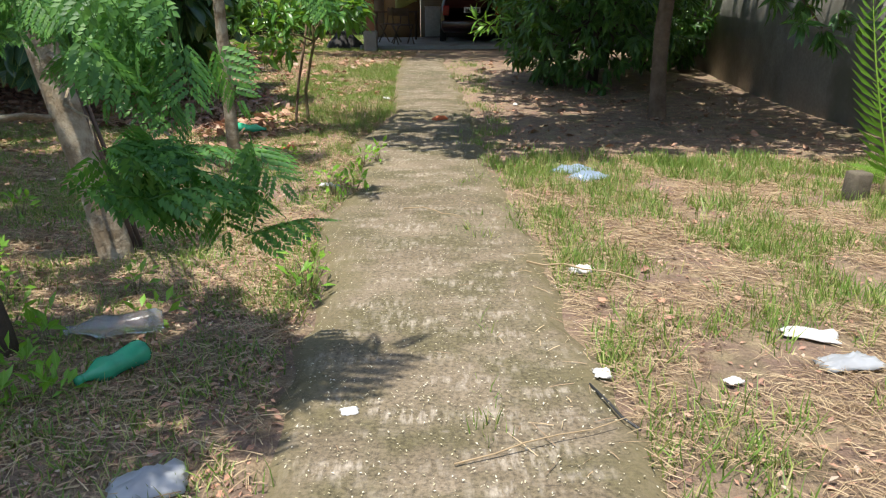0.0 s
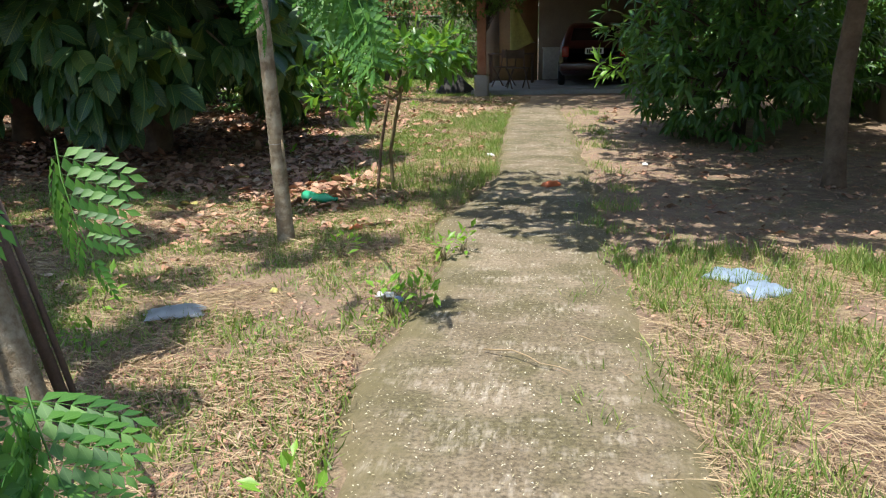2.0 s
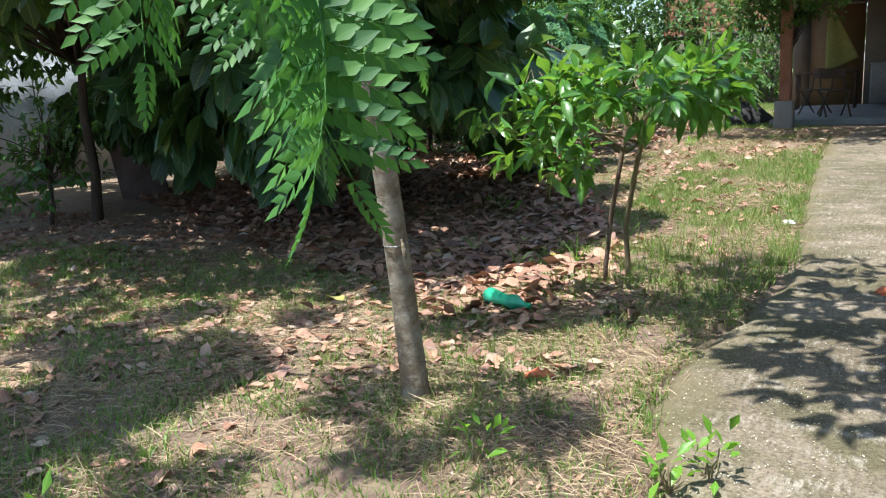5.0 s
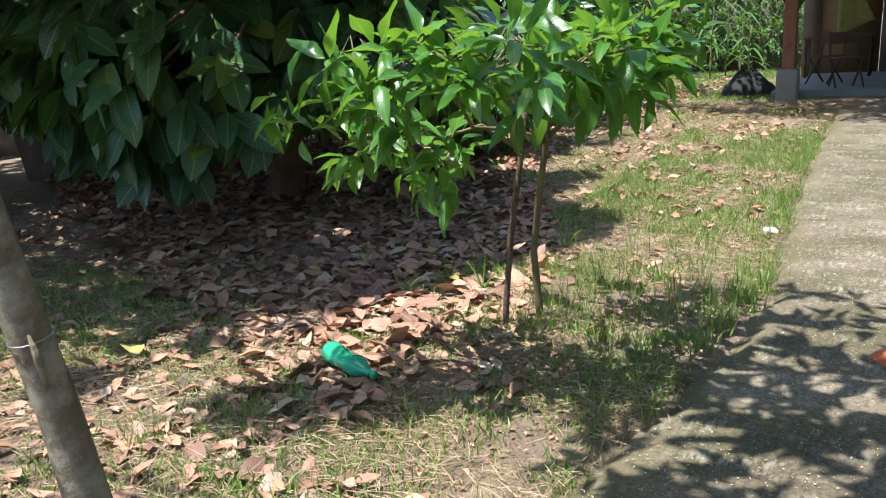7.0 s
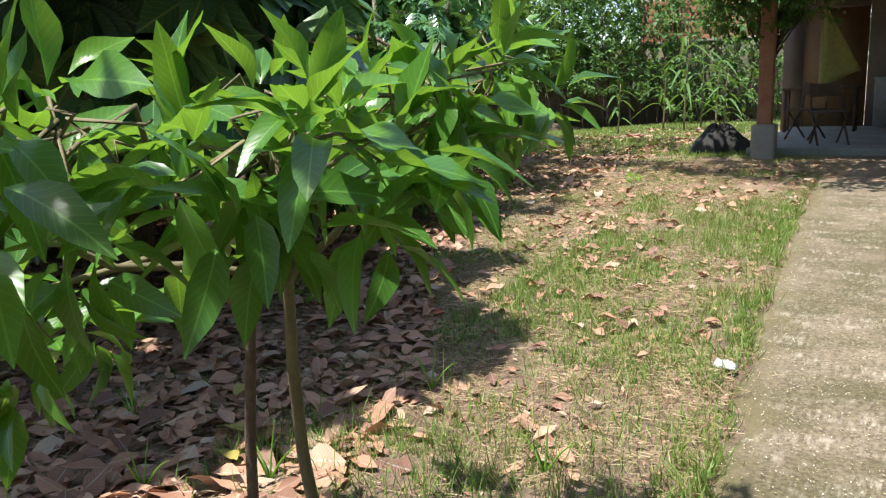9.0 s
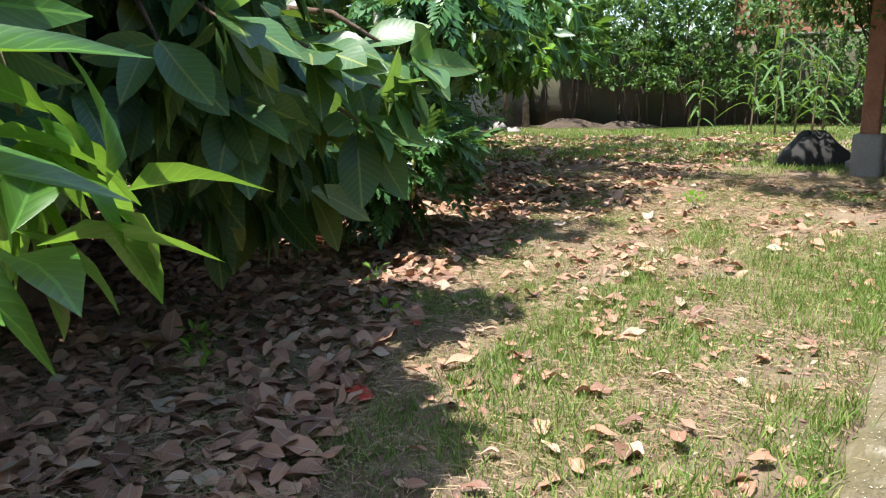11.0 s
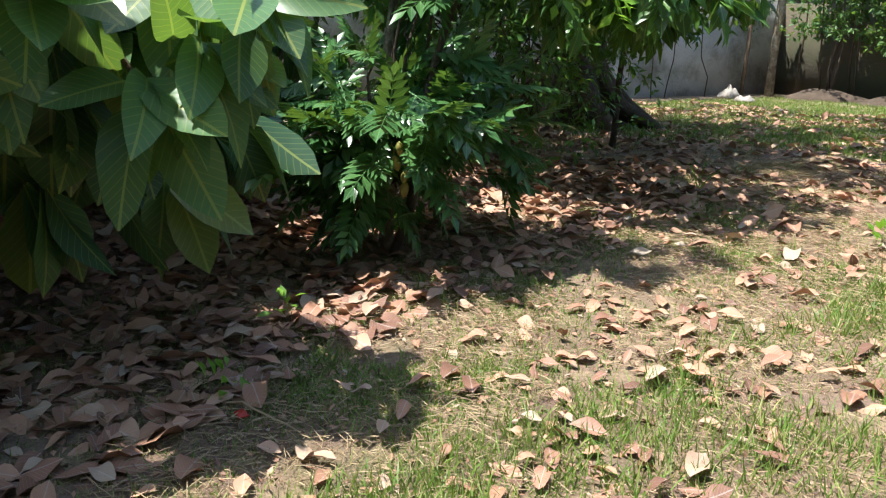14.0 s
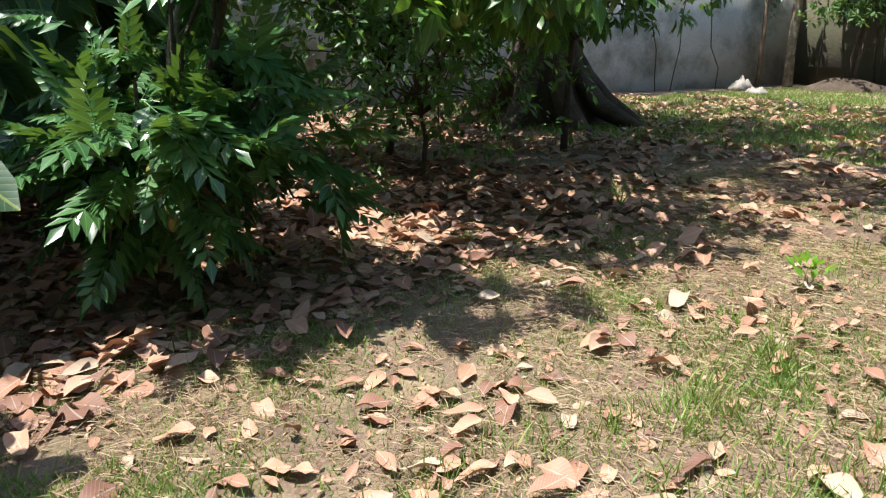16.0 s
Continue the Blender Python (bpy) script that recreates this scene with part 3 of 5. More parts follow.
def single_leaves(parent, base, name, meshes, tips, outs, per, spread, down, lo, hi, flat=0.8):
    pos, rot = whorls(tips, outs, per, spread, down, flat)
    for i, (p, r) in enumerate(zip(pos, rot)):
        ob = new(name, meshes[i % len(meshes)])
        ob.parent = parent
        s = rng.uniform(lo, hi)
        m = Matrix([[*r[0], 0], [*r[1], 0], [*r[2], 0], [0, 0, 0, 1]])
        ob.matrix_basis = Matrix.Translation(Vector(p) - Vector(base)) @ m @ Matrix.Diagonal((s, s, s, 1))


base_a = (-5.15, 11.1, zg(-5.15, 11.1))
bough_tips = np.array([(-2.95, 12.05, 1.45), (-3.05, 11.75, 1.15), (-3.3, 12.1, 1.3), (-3.1, 11.5, 1.5), (-3.4, 11.8, 1.3), (-3.2, 11.9, 1.5), (-3.2, 11.1, 1.25), (-3.1, 10.7, 1.5),
                       (-3.4, 10.5, 1.35), (-3.6, 11.2, 1.1), (-3.25, 10.1, 1.6), (-3.5, 9.7, 1.35), (-3.8, 10.0, 1.3), (-3.9, 9.3, 1.3), (-3.1, 11.0, 1.6), (-3.7, 11.4, 1.1),
                       (-4.0, 10.6, 1.25), (-3.0, 11.9, 1.3), (-3.3, 11.4, 1.35), (-4.2, 9.0, 1.5), (-3.3, 10.3, 1.25), (-4.4, 9.2, 1.3), (-3.5, 11.0, 1.4), (-3.45, 10.2, 1.4)])
bough_outs = unit(bough_tips - np.array((-5.15, 11.1, 1.2)))
part("bough", limbs_chunks((0.12, 0.03, 1.5), bough_tips - np.array(base_a), 0.05, 0.008, 6, -0.3), BARK_BROWN, big_a)
single_leaves(big_a, base_a, "leaf", broad_meshes, bough_tips, bough_outs, 9, 0.5, 0.75, 0.26, 0.42, 0.3)

# ---- leaning tree with a stake and feathery sprays over the walk ----
lt = thing("leaning_tree", "leaning pale-barked tree with feathery green sprays", "tree", (-1.71, 3.84, 0))
part("trunk", [tube([(0.02, 0, -0.1), (0, 0, 0.06), (-0.06, 0, 0.35), (-0.15, 0.0, 0.75), (-0.27, 0.02, 1.25), (-0.42, 0.05, 1.9), (-0.5, 0.1, 2.9)], [0.10, 0.085, 0.075, 0.078, 0.075, 0.06, 0.04], 14, 0.03)], BARK_PALE, lt)
part("branch", [tube(bend((-0.15, 0, 0.72), (-0.75, -0.9, 0.95), 6, 0.05, 0.02), np.linspace(0.02, 0.008, 6), 6)], BARK_PALE, lt)
high_tips = np.array([(-0.74, 2.66, 1.06), (-0.9, 2.74, 1.14), (-1.0, 2.75, 1.2), (-1.12, 2.85, 1.2), (-1.3, 2.95, 1.24), (-1.5, 3.1, 1.27), (-1.2, 2.85, 1.36), (-1.75, 3.25, 1.3), (-1.8, 3.0, 1.2), (-2.1, 3.2, 1.25), (-1.45, 2.9, 1.36), (-1.9, 3.1, 1.38), (-1.6, 2.9, 1.3), (-0.88, 2.6, 1.24)])
low_tips = np.array([(-0.56, 2.42, 0.70), (-0.68, 2.46, 0.74), (-0.80, 2.48, 0.74), (-0.94, 2.52, 0.75), (-1.04, 2.6, 0.72), (-0.86, 2.62, 0.80)])
high_tips[:, 0] -= 0.10
low_tips[:, 0] -= 0.07
lbase = np.array((-1.71, 3.84, 0))
twigs = [tube(bend((-0.3, 0.02, 1.45), t - lbase + np.array((-0.12, 0.1, 0.06)), 6, -0.1, 0.02), np.linspace(0.016, 0.004, 6), 5) for t in high_tips[::3]]
twigs += [tube(bend((-0.2, 0.0, 1.05), t - lbase + np.array((-0.1, 0.08, 0.05)), 6, -0.02, 0.02), np.linspace(0.012, 0.003, 6), 5) for t in low_tips[::4]]
part("twig_work", twigs, BARK_PALE, lt)


def sprays(tips, base, toward, per, lo, hi, spread=0.45, down=0.5):
    n = len(tips) * per
    pos = np.repeat(tips, per, 0) - base + rng.normal(size=(n, 3)) * 0.07
    d = unit(np.array(toward) + rng.normal(size=(n, 3)) * spread + np.array((0, 0, -down)))
    size = rng.uniform(lo, hi, n)
    nr = unit(np.array((0, 0, 1)) + rng.normal(size=(n, 3)) * 0.35)
    return strewn(FEATHER_LEAF, pos - d * size[:, None] * 0.6, frames_of(d, nr), size)


part("leaf_spray", [sprays(high_tips, lbase, (0.4, -0.4, 0), 4, 0.17, 0.27, 0.45, 0.45)], FEATHER, lt)
part("leaf_spray", [sprays(low_tips, lbase, (0.7, -0.3, 0), 4, 0.18, 0.28, 0.45, 0.25)], FEATHER, lt)
ct, co = dome(30, (-1.4, -0.5, 3.1), (1.3, 1.3, 0.9), 2.2, 0.9)
part("crown", [sprays(ct, np.zeros(3), (0, 0, 0), 3, 0.35, 0.55, 0.8, 0.3)], FEATHER, lt)
part("branching", limbs_chunks((-0.48, 0.08, 2.5), ct[::12], 0.035, 0.008), BARK_PALE, lt)

stake = part("wooden_stake", [tube([(-1.70, 4.24, -0.05), (-1.86, 4.23, 0.62), (-2.04, 4.2, 1.35), (-2.2, 4.2, 2.0)], [0.022, 0.021, 0.02, 0.018], 7, 0.06)], WOOD_OLD)
tagged(stake, "thin dark wooden stake leaning beside the pale tree", "stake")
stake2 = part("wooden_stake", [tube([(-1.67, 4.26, -0.05), (-1.80, 4.26, 0.50), (-1.9, 4.25, 0.9)], [0.012, 0.012, 0.010], 6, 0.06)], WOOD_OLD)
stake.location = stake2.location = (0.04, -0.24, 0)
tagged(stake2, "short split wooden stake propped against the leaning tree", "stake")
st = thing("slim_tree", "slim dark mossy trunk beside the walk", "tree", (-1.66, 2.66, 0))
part("trunk", [tube([(0, 0, -0.05), (-0.01, 0, 0.12), (-0.04, 0.0, 0.3), (-0.05, 0, 0.9), (-0.1, 0, 2.4)], [0.07, 0.055, 0.05, 0.04, 0.03], 10, 0.05)], BARK_DARK, st)
ct, co = dome(44, (-0.25, -1.1, 3.0), (1.1, 0.9, 0.6), 2.4, 0.9)
part("crown", [sprays(ct, np.zeros(3), (0, 0, 0), 3, 0.35, 0.5, 0.8, 0.3)], FEATHER, st)

# ---- slender grey tree with hanging sprays ----
gt = thing("slender_tree", "slender grey-barked tree with lichen and feathery leaves", "tree", (-1.83, 6.63, 0))
part("trunk", [tube([(0.03, 0, -0.1), (0.025, 0, 0.08), (0.03, -0.05, 0.5), (0.045, -0.14, 1.0), (0.06, -0.27, 1.8), (0.05, -0.4, 3.2)], [0.075, 0.056, 0.05, 0.047, 0.043, 0.03], 12, 0.03)], BARK_PALE, gt)
part("wire_tie", [tube([(0.053 * math.cos(a) + 0.036, 0.053 * math.sin(a) - 0.085, 0.70 + 0.01 * math.sin(a)) for a in np.linspace(0, 6.28, 14)], 0.0015, 4, cap=False)], STEEL, gt, "thin wire tied round the trunk")
part("peeled_bark", [tube([(0.082, -0.115, 0.72), (0.09, -0.11, 0.66), (0.084, -0.10, 0.58)], [0.005, 0.011, 0.004], 5)], BARK_PALE, gt, "pale strip of peeling bark")
gtips = np.array([(-0.68, 4.75, 1.36), (-0.78, 4.85, 1.46), (-0.88, 4.80, 1.40), (-0.98, 4.9, 1.45), (-1.08, 4.85, 1.36), (-0.86, 4.95, 1.62), (-1.0, 5.0, 1.66), (-1.15, 4.95, 1.58), (-0.74, 4.9, 1.58)])[[0, 1, 3, 5, 6, 7]]
part("leaf_spray", [sprays(gtips, np.array((-1.83, 6.63, 0)), (0.35, -0.2, 0), 2, 0.22, 0.32, 0.30, 0.9)], FEATHER, gt)
ct, co = dome(48, (-1.9, -1.4, 3.2), (2.1, 1.7, 0.9), 2.3, 0.9)
part("crown", [sprays(ct, np.zeros(3), (0, 0, 0), 3, 0.35, 0.6, 0.8, 0.3)], FEATHER, gt)
part("branching", limbs_chunks((-0.04, -0.32, 2.3), np.concatenate([ct[::14], gtips[4:5] - np.array((-1.83, 6.63, 0))]), 0.016, 0.006), BARK_PALE, gt)

# ---- two-stemmed sapling ----
sap_base = (-1.56, 8.76, zg(-1.56, 8.76))
sp = thing("sapling", "young tree on two thin stems with glossy bright green leaves", "tree", sap_base)
part("stem", [tube([(0.03, 0.10, -0.06), (0.02, 0.10, 0.1), (0.02, 0.06, 0.35), (0.10, -0.04, 0.65), (0.17, -0.11, 0.9), (0.24, -0.16, 1.3)], [0.022, 0.018, 0.017, 0.016, 0.014, 0.008], 8, 0.04)], STEM, sp)
part("stem", [tube([(-0.09, -0.04, -0.06), (-0.08, -0.05, 0.1), (-0.03, -0.08, 0.45), (0.05, -0.12, 0.8), (0.12, -0.18, 1.15)], [0.018, 0.016, 0.015, 0.013, 0.009], 8, 0.04)], BARK_BROWN, sp)
sap_meshes = [mesh_of("sapling_leaf", [leaf(w, 7, f, d, b, c, 0.95)]) for w, f, d, b, c in ((0.34, 0.16, 0.30, 0.8, 0.6), (0.30, 0.22, 0.45, 0.7, 0.5), (0.38, 0.10, 0.15, 0.9, 0.7), (0.32, 0.18, 0.0, 0.8, 0.6))]
for me in sap_meshes:
    me.materials.append(SAP)
# clumps of the umbrella-shaped crown: centre, reach, top, sag, number of shoots
SAP_CLUMPS = [((-1.60, 7.80), 0.22, 1.30, 0.22, 7), ((-1.74, 8.12), 0.24, 1.08, 0.40, 7), ((-1.30, 8.02), 0.26, 1.34, 0.26, 8), ((-1.02, 8.22), 0.18, 1.32, 0.14, 6),
              ((-1.04, 8.68), 0.20, 1.36, 0.16, 7), ((-1.08, 9.06), 0.18, 1.40, 0.14, 5), ((-1.50, 8.80), 0.30, 1.36, 0.26, 5)]
sap_tips, sap_outs, inner = [], [], []
for (cx, cy), reach, ztop, sag, count in SAP_CLUMPS:
    bough_end = np.array((cx, cy, ztop - 0.12)) - np.array(sap_base)
    part("bough", limbs_chunks((0.17, -0.12, 0.90), [bough_end], 0.012, 0.005, 6, -0.04), STEM, sp)
    for k in range(count):
        ang, q = k * 2.39996 + cx * 5, math.sqrt((k + 0.5) / count)
        tip = np.array((cx + reach * q * math.cos(ang), cy + reach * q * math.sin(ang), ztop - sag * rng.random() * (0.3 + 0.7 * q)))
        sap_tips.append(tip)
        sap_outs.append(unit(np.array((math.cos(ang) * q + (cx + 1.3) * 0.6, math.sin(ang) * q + (cy - 8.4) * 0.6, 0.28))))
        inner.append(tip + np.array((rng.normal() * 0.12, rng.normal() * 0.12, -0.10)))
        part("twig", limbs_chunks(bough_end, [tip - np.array(sap_base)], 0.005, 0.0025, 5, -0.03), STEM, sp)
sap_tips, sap_outs = np.array(sap_tips), np.array(sap_outs)
single_leaves(sp, sap_base, "leaf", sap_meshes, sap_tips, sap_outs, 7, 0.55, 0.10, 0.11, 0.185, 1.3)
part("inner_leaves", [crown(np.array(inner) - np.array(sap_base), sap_outs, LEAF_SAP, 9, 0.7, 0.25, 0.10, 0.17)], SAP_IN, sp)

# ---- brown-barked tree and dense bush beside the east wall ----
rt = thing("shade_tree", "reddish brown trunk with long dark hanging leaves above", "tree", (2.50, 9.05, zg(2.5, 9.05)))
part("trunk", [tube([(0, 0, -0.1), (0, 0, 0.08), (-0.02, 0, 0.5), (-0.02, 0, 1.0), (0.06, 0.02, 1.8), (-0.1, 0, 2.6)], [0.13, 0.10, 0.085, 0.085, 0.08, 0.06], 12, 0.04)], BARK_BROWN, rt)
ct, co = dome(520, (-2.2, -1.9, 3.1), (1.75, 1.75, 0.7), 2.35, 0.8)
ct2, co2 = dome(950, (-0.1, -1.5, 3.0), (2.0, 1.9, 0.8), 2.2, 0.8)
ct3, co3 = dome(1150, (0.2, 1.1, 3.2), (2.4, 2.0, 0.8), 2.4, 0.8)
ct4, co4 = dome(1050, (-0.7, 2.8, 3.3), (2.0, 1.7, 0.8), 2.5, 0.8)
ct = np.concatenate([ct, ct2, ct3, ct4])
co = np.concatenate([co, co2, co3, co4])
part("crown", [crown(ct, co, LEAF_LANCE, 9, 0.55, 0.45, 0.15, 0.24)], MANGO, rt)
hang = np.array([(3.15, 7.7, 1.32), (3.4, 7.6, 1.25), (3.3, 7.4, 1.1), (3.55, 7.5, 1.05), (3.6, 7.3, 1.2), (3.65, 7.6, 0.95), (3.2, 7.9, 1.45), (3.5, 7.9, 1.3), (3.7, 7.1, 1.1), (3.45, 7.5, 1.45)]) - np.array((2.5, 9.05, 0))
part("hanging_bough", [crown(hang, unit(hang * np.array((1, 1, 0))), LEAF_LANCE, 16, 0.6, 0.5, 0.15, 0.24)], MANGO, rt)
part("branching", limbs_chunks((0.0, 0, 2.1), np.concatenate([ct[::30], hang[::3]]), 0.04, 0.008), BARK_BROWN, rt)

bush = thing("dense_bush", "dense dark green bush with long narrow leaves", "bush", (2.35, 12.4, zg(2.35, 12.4)))
part("trunk", [tube(bend((0, 0, -0.1), (0.1, 0.1, 1.8), 5, 0, 0.02), np.linspace(0.09, 0.04, 5), 9, 0.05)], BARK_DARK, bush)
ct, co = dome(760, (0, 0, 1.25), (1.55, 1.5, 1.5), 0.30, 0.55)
part("crown", [crown(ct, co, LEAF_LANCE, 9, 0.55, 0.35, 0.14, 0.23)], MANGO, bush)
part("branching", limbs_chunks((0.05, 0.05, 0.9), ct[::24], 0.025, 0.006), BARK_DARK, bush)
yt = np.array([(0.42, 11.55, 1.0), (0.55, 11.4, 0.92), (0.5, 11.7, 0.85), (0.7, 11.3, 1.05), (2.9, 11.2, 1.0)]) + np.array((0.1, 0, 0)) - np.array((2.35, 12.4, 0.0))
for tip in yt:
    part("young_shoot", [crown(tip[None], unit(tip[None] * np.array((1, 1, 0)) + np.array((0, 0, 0.4))), LEAF_LANCE, 9, 0.6, 0.1, 0.14, 0.22)], YOUNG, bush)
bush2 = copy_thing(bush, pose(3.7, 14.6, zg(3.7, 14.6), 0, 0, 140))

# ---- hanging small-leaved tree before the house ----
def small_tree(x, y, name, label, r, zc, zr, low, n, mat, per=10, lo=0.06, hi=0.11, trunk_r=0.07, tmpl=None, off=(0, 0)):
    z = zg(x, y)
    t = thing(name, label, "tree", (x, y, z))
    part("trunk", [tube(bend((0, 0, -0.1), (0.1, 0.05, zc), 6, 0, 0.03), np.linspace(trunk_r * 1.3, trunk_r * 0.5, 6), 9, 0.06)], BARK_DARK, t)
    tips, outs = dome(n, (off[0], off[1], zc), (r[0], r[1], zr), low, 0.7)
    part("crown", [crown(tips, outs, tmpl or LEAF_OVAL, per, 0.7, 0.3, lo, hi)], mat, t)
    part("branching", limbs_chunks((0.05, 0.02, zc * 0.55), tips[:: max(1, n // 30)], trunk_r * 0.4, 0.006), BARK_DARK, t)
    return t


small_tree(2.4, 16.6, "ornamental_tree", "small-leaved tree with arching branches before the house", (3.5, 1.6), 2.8, 0.9, 1.95, 1500, FAR_LEAF, 10, 0.08, 0.14, off=(-2.6, -0.1))
small_tree(-1.72, 18.72, "climbing_shrub", "bushy small-leaved creeper over the carport post", (1.0, 0.8), 2.2, 0.7, 1.6, 420, FAR_LEAF, trunk_r=0.03)
small_tree(-7.9, 9.6, "thin_tree", "thin dark trunk with sparse small leaves", (3.1, 2.2), 3.2, 0.9, 2.25, 1350, MANGO, 9, 0.13, 0.22, 0.05, off=(1.5, -1.5))
small_tree(-8.3, 9.3, "thin_shrub", "sparse dark shrub under the trees", (0.7, 0.7), 0.9, 0.8, 0.2, 90, MANGO, 8, 0.08, 0.14, 0.02)
small_tree(-10.4, 13.5, "thin_tree", "dark small-leaved tree before the whitewashed wall", (1.6, 1.6), 2.6, 1.3, 1.5, 380, MANGO, 9, 0.10, 0.17, 0.09)
small_tree(-9.9, 9.4, "thin_tree", "dark small-leaved tree before the whitewashed wall", (2.4, 2.4), 2.9, 1.4, 1.3, 750, MANGO, 9, 0.12, 0.2, 0.09)

# ---- compound-leaved shrub with hanging fruit ----
sh_at = (-4.18, 13.28, zg(-4.18, 13.28))
sh = thing("fruit_shrub", "shrub with long compound leaves and hanging yellow-green fruit", "shrub", sh_at)
part("stem", [tube(bend((0, 0, -0.05), (-0.25, 0.2, 2.3), 7, 0, 0.03), np.linspace(0.045, 0.015, 7), 8, 0.05)], BARK_PALE, sh)
part("stem", [tube(bend((0.05, 0, -0.05), (0.5, 0.3, 2.0), 7, 0, 0.03), np.linspace(0.03, 0.012, 7), 8, 0.05)], BARK_DARK, sh)
ct, co = dome(120, (0.0, 0, 0.70), (0.80, 0.7, 0.62), 0.14, 0.9)
n = len(ct) * 3
pos = np.repeat(ct, 3, 0)
d = unit(np.repeat(co, 3, 0) * np.array((1, 1, 0.5)) + rng.normal(size=(n, 3)) * 0.45 + np.array((0.0, 0, 0.05)))
size = rng.uniform(0.24, 0.42, n)
part("crown", [strewn(FROND, pos - d * size[:, None] * 0.5, frames_of(d, np.array((0, 0, 1.0)) + rng.normal(size=(n, 3)) * 0.25), size)], PINNATE, sh)
ct2, co2 = dome(46, (0.25, 0.45, 1.75), (0.75, 0.7, 0.45), 1.22, 0.9)
n = len(ct2) * 3
d = unit(np.repeat(co2, 3, 0) * np.array((1, 1, 0.3)) + rng.normal(size=(n, 3)) * 0.5 + np.array((0, 0, -0.35)))
size = rng.uniform(0.28, 0.46, n)
part("upper_crown", [strewn(FROND, np.repeat(ct2, 3, 0) - d * size[:, None] * 0.5, frames_of(d, np.array((0, 0, 1.0)) + rng.normal(size=(n, 3)) * 0.25), size)], PINNATE, sh)
part("branching", limbs_chunks((0.0, 0.0, 0.4), np.concatenate([ct[::6], ct2[::8]]), 0.014, 0.004), BARK_DARK, sh)


def fruit(length, r):
    s = np.linspace(0, 1, 9)
    return tube([(0, 0, -length * k) for k in s], r * np.maximum(0.05, np.sin(np.pi * s) ** 0.55) * (1 - 0.15 * s), 10)


fruit_mesh = mesh_of("fruit", [fruit(0.12, 0.036), tube([(0, 0, 0.10), (0, 0, 0)], 0.003, 4)])
fruit_mesh.materials.append(FRUIT)
for x, y, z, s in ((0.32, -0.14, 0.62, 0.7), (0.37, -0.10, 0.55, 0.6), (0.28, -0.05, 0.58, 0.7), (0.40, -0.16, 0.70, 0.6), (0.33, -0.08, 0.48, 0.7)):
    o = part("fruit", fruit_mesh, None, sh)
    o.matrix_basis = pose(x, y, z, rng.uniform(-15, 15), rng.uniform(-15, 15), 0) @ Matrix.Diagonal((s, s, s, 1))
shoot = np.array([(0.92, 0.72, 1.34), (0.86, 0.76, 1.46), (0.98, 0.66, 1.42), (0.70, 0.55, 1.40)])
for tip in shoot:
    part("young_shoot", [crown(tip[None], unit(tip[None] * np.array((1, 1, 0))), LEAF_OVAL, 6, 0.6, 0.3, 0.09, 0.15)], YOUNG, sh, "bright young leaves")
small_tree(-5.9, 15.5, "sparse_shrub", "sparse dark shrub under the trees", (1.3, 1.1), 0.95, 0.9, 0.10, 420, MANGO, 8, 0.05, 0.10, 0.02)
small_tree(-7.2, 15.9, "sparse_shrub", "tall dark shrub with drooping branches under the trees", (1.7, 1.5), 1.9, 1.3, 0.55, 620, MANGO, 8, 0.09, 0.16, 0.03)
small_tree(-6.4, 17.4, "sparse_shrub", "tall dark shrub with drooping branches under the trees", (1.3, 1.1), 1.9, 1.0, 0.95, 380, MANGO, 8, 0.09, 0.16, 0.03)

# ---- old buttressed tree with round fruit ----
bt = thing("buttressed_tree", "huge dark old trunk with spreading buttress roots", "tree", (-9.2, 19.4, zg(-9.2, 19.4)))
part("trunk", [tube([(0, 0, -0.1), (0, 0, 0.25), (0.02, 0, 0.7), (0.0, 0, 1.4), (-0.05, 0, 2.4), (-0.1, 0, 3.6)], [1.0, 0.72, 0.52, 0.46, 0.44, 0.4], 18, 0.06)], BARK_DARK, bt)
roots = []
for ang, ln in ((-20, 1.6), (15, 1.5), (-60, 1.3), (-100, 1.2), (60, 1.3), (160, 1.1), (210, 1.2)):
    c, s = math.cos(radians(ang)), math.sin(radians(ang))
    roots.append(tube([(0.35 * c, 0.35 * s, 1.0), (0.55 * c, 0.55 * s, 0.6), (0.85 * c, 0.85 * s, 0.28), (ln * c, ln * s, 0.02), (ln * 1.15 * c, ln * 1.15 * s, -0.08)], [0.10, 0.15, 0.14, 0.08, 0.04], 9, 0.08))
for root in roots:
    part("buttress_root", [root], BARK_DARK, bt)
ct, co = dome(620, (-0.3, -0.9, 3.2), (2.8, 2.6, 1.9), 1.45, 0.6)
part("crown", [crown(ct, co, LEAF_OVAL, 9, 0.6, 0.5, 0.13, 0.22)], MANGO, bt)
# Unseen crowns added to the old tree to shade the ground towards the walk.
ctx, cox = dome(420, (1.9, -0.6, 3.7), (2.3, 2.2, 0.9), 2.8, 0.8)
ct, co = np.concatenate([ct, ctx]), np.concatenate([co, cox])
part("spreading_crown", [crown(ctx, cox, LEAF_OVAL, 9, 0.6, 0.5, 0.13, 0.22)], MANGO, bt)
ctx, cox = dome(520, (1.7, -4.6, 3.0), (2.1, 2.2, 0.8), 2.1, 0.8)
part("spreading_crown", [crown(ctx, cox, LEAF_OVAL, 9, 0.6, 0.5, 0.13, 0.22)], MANGO, bt)
part("branching", limbs_chunks((-0.05, 0, 2.4), ctx[::40], 0.08, 0.01), BARK_DARK, bt)
cty, coy = dome(420, (3.5, -3.0, 3.3), (1.7, 1.9, 0.7), 2.5, 0.8)
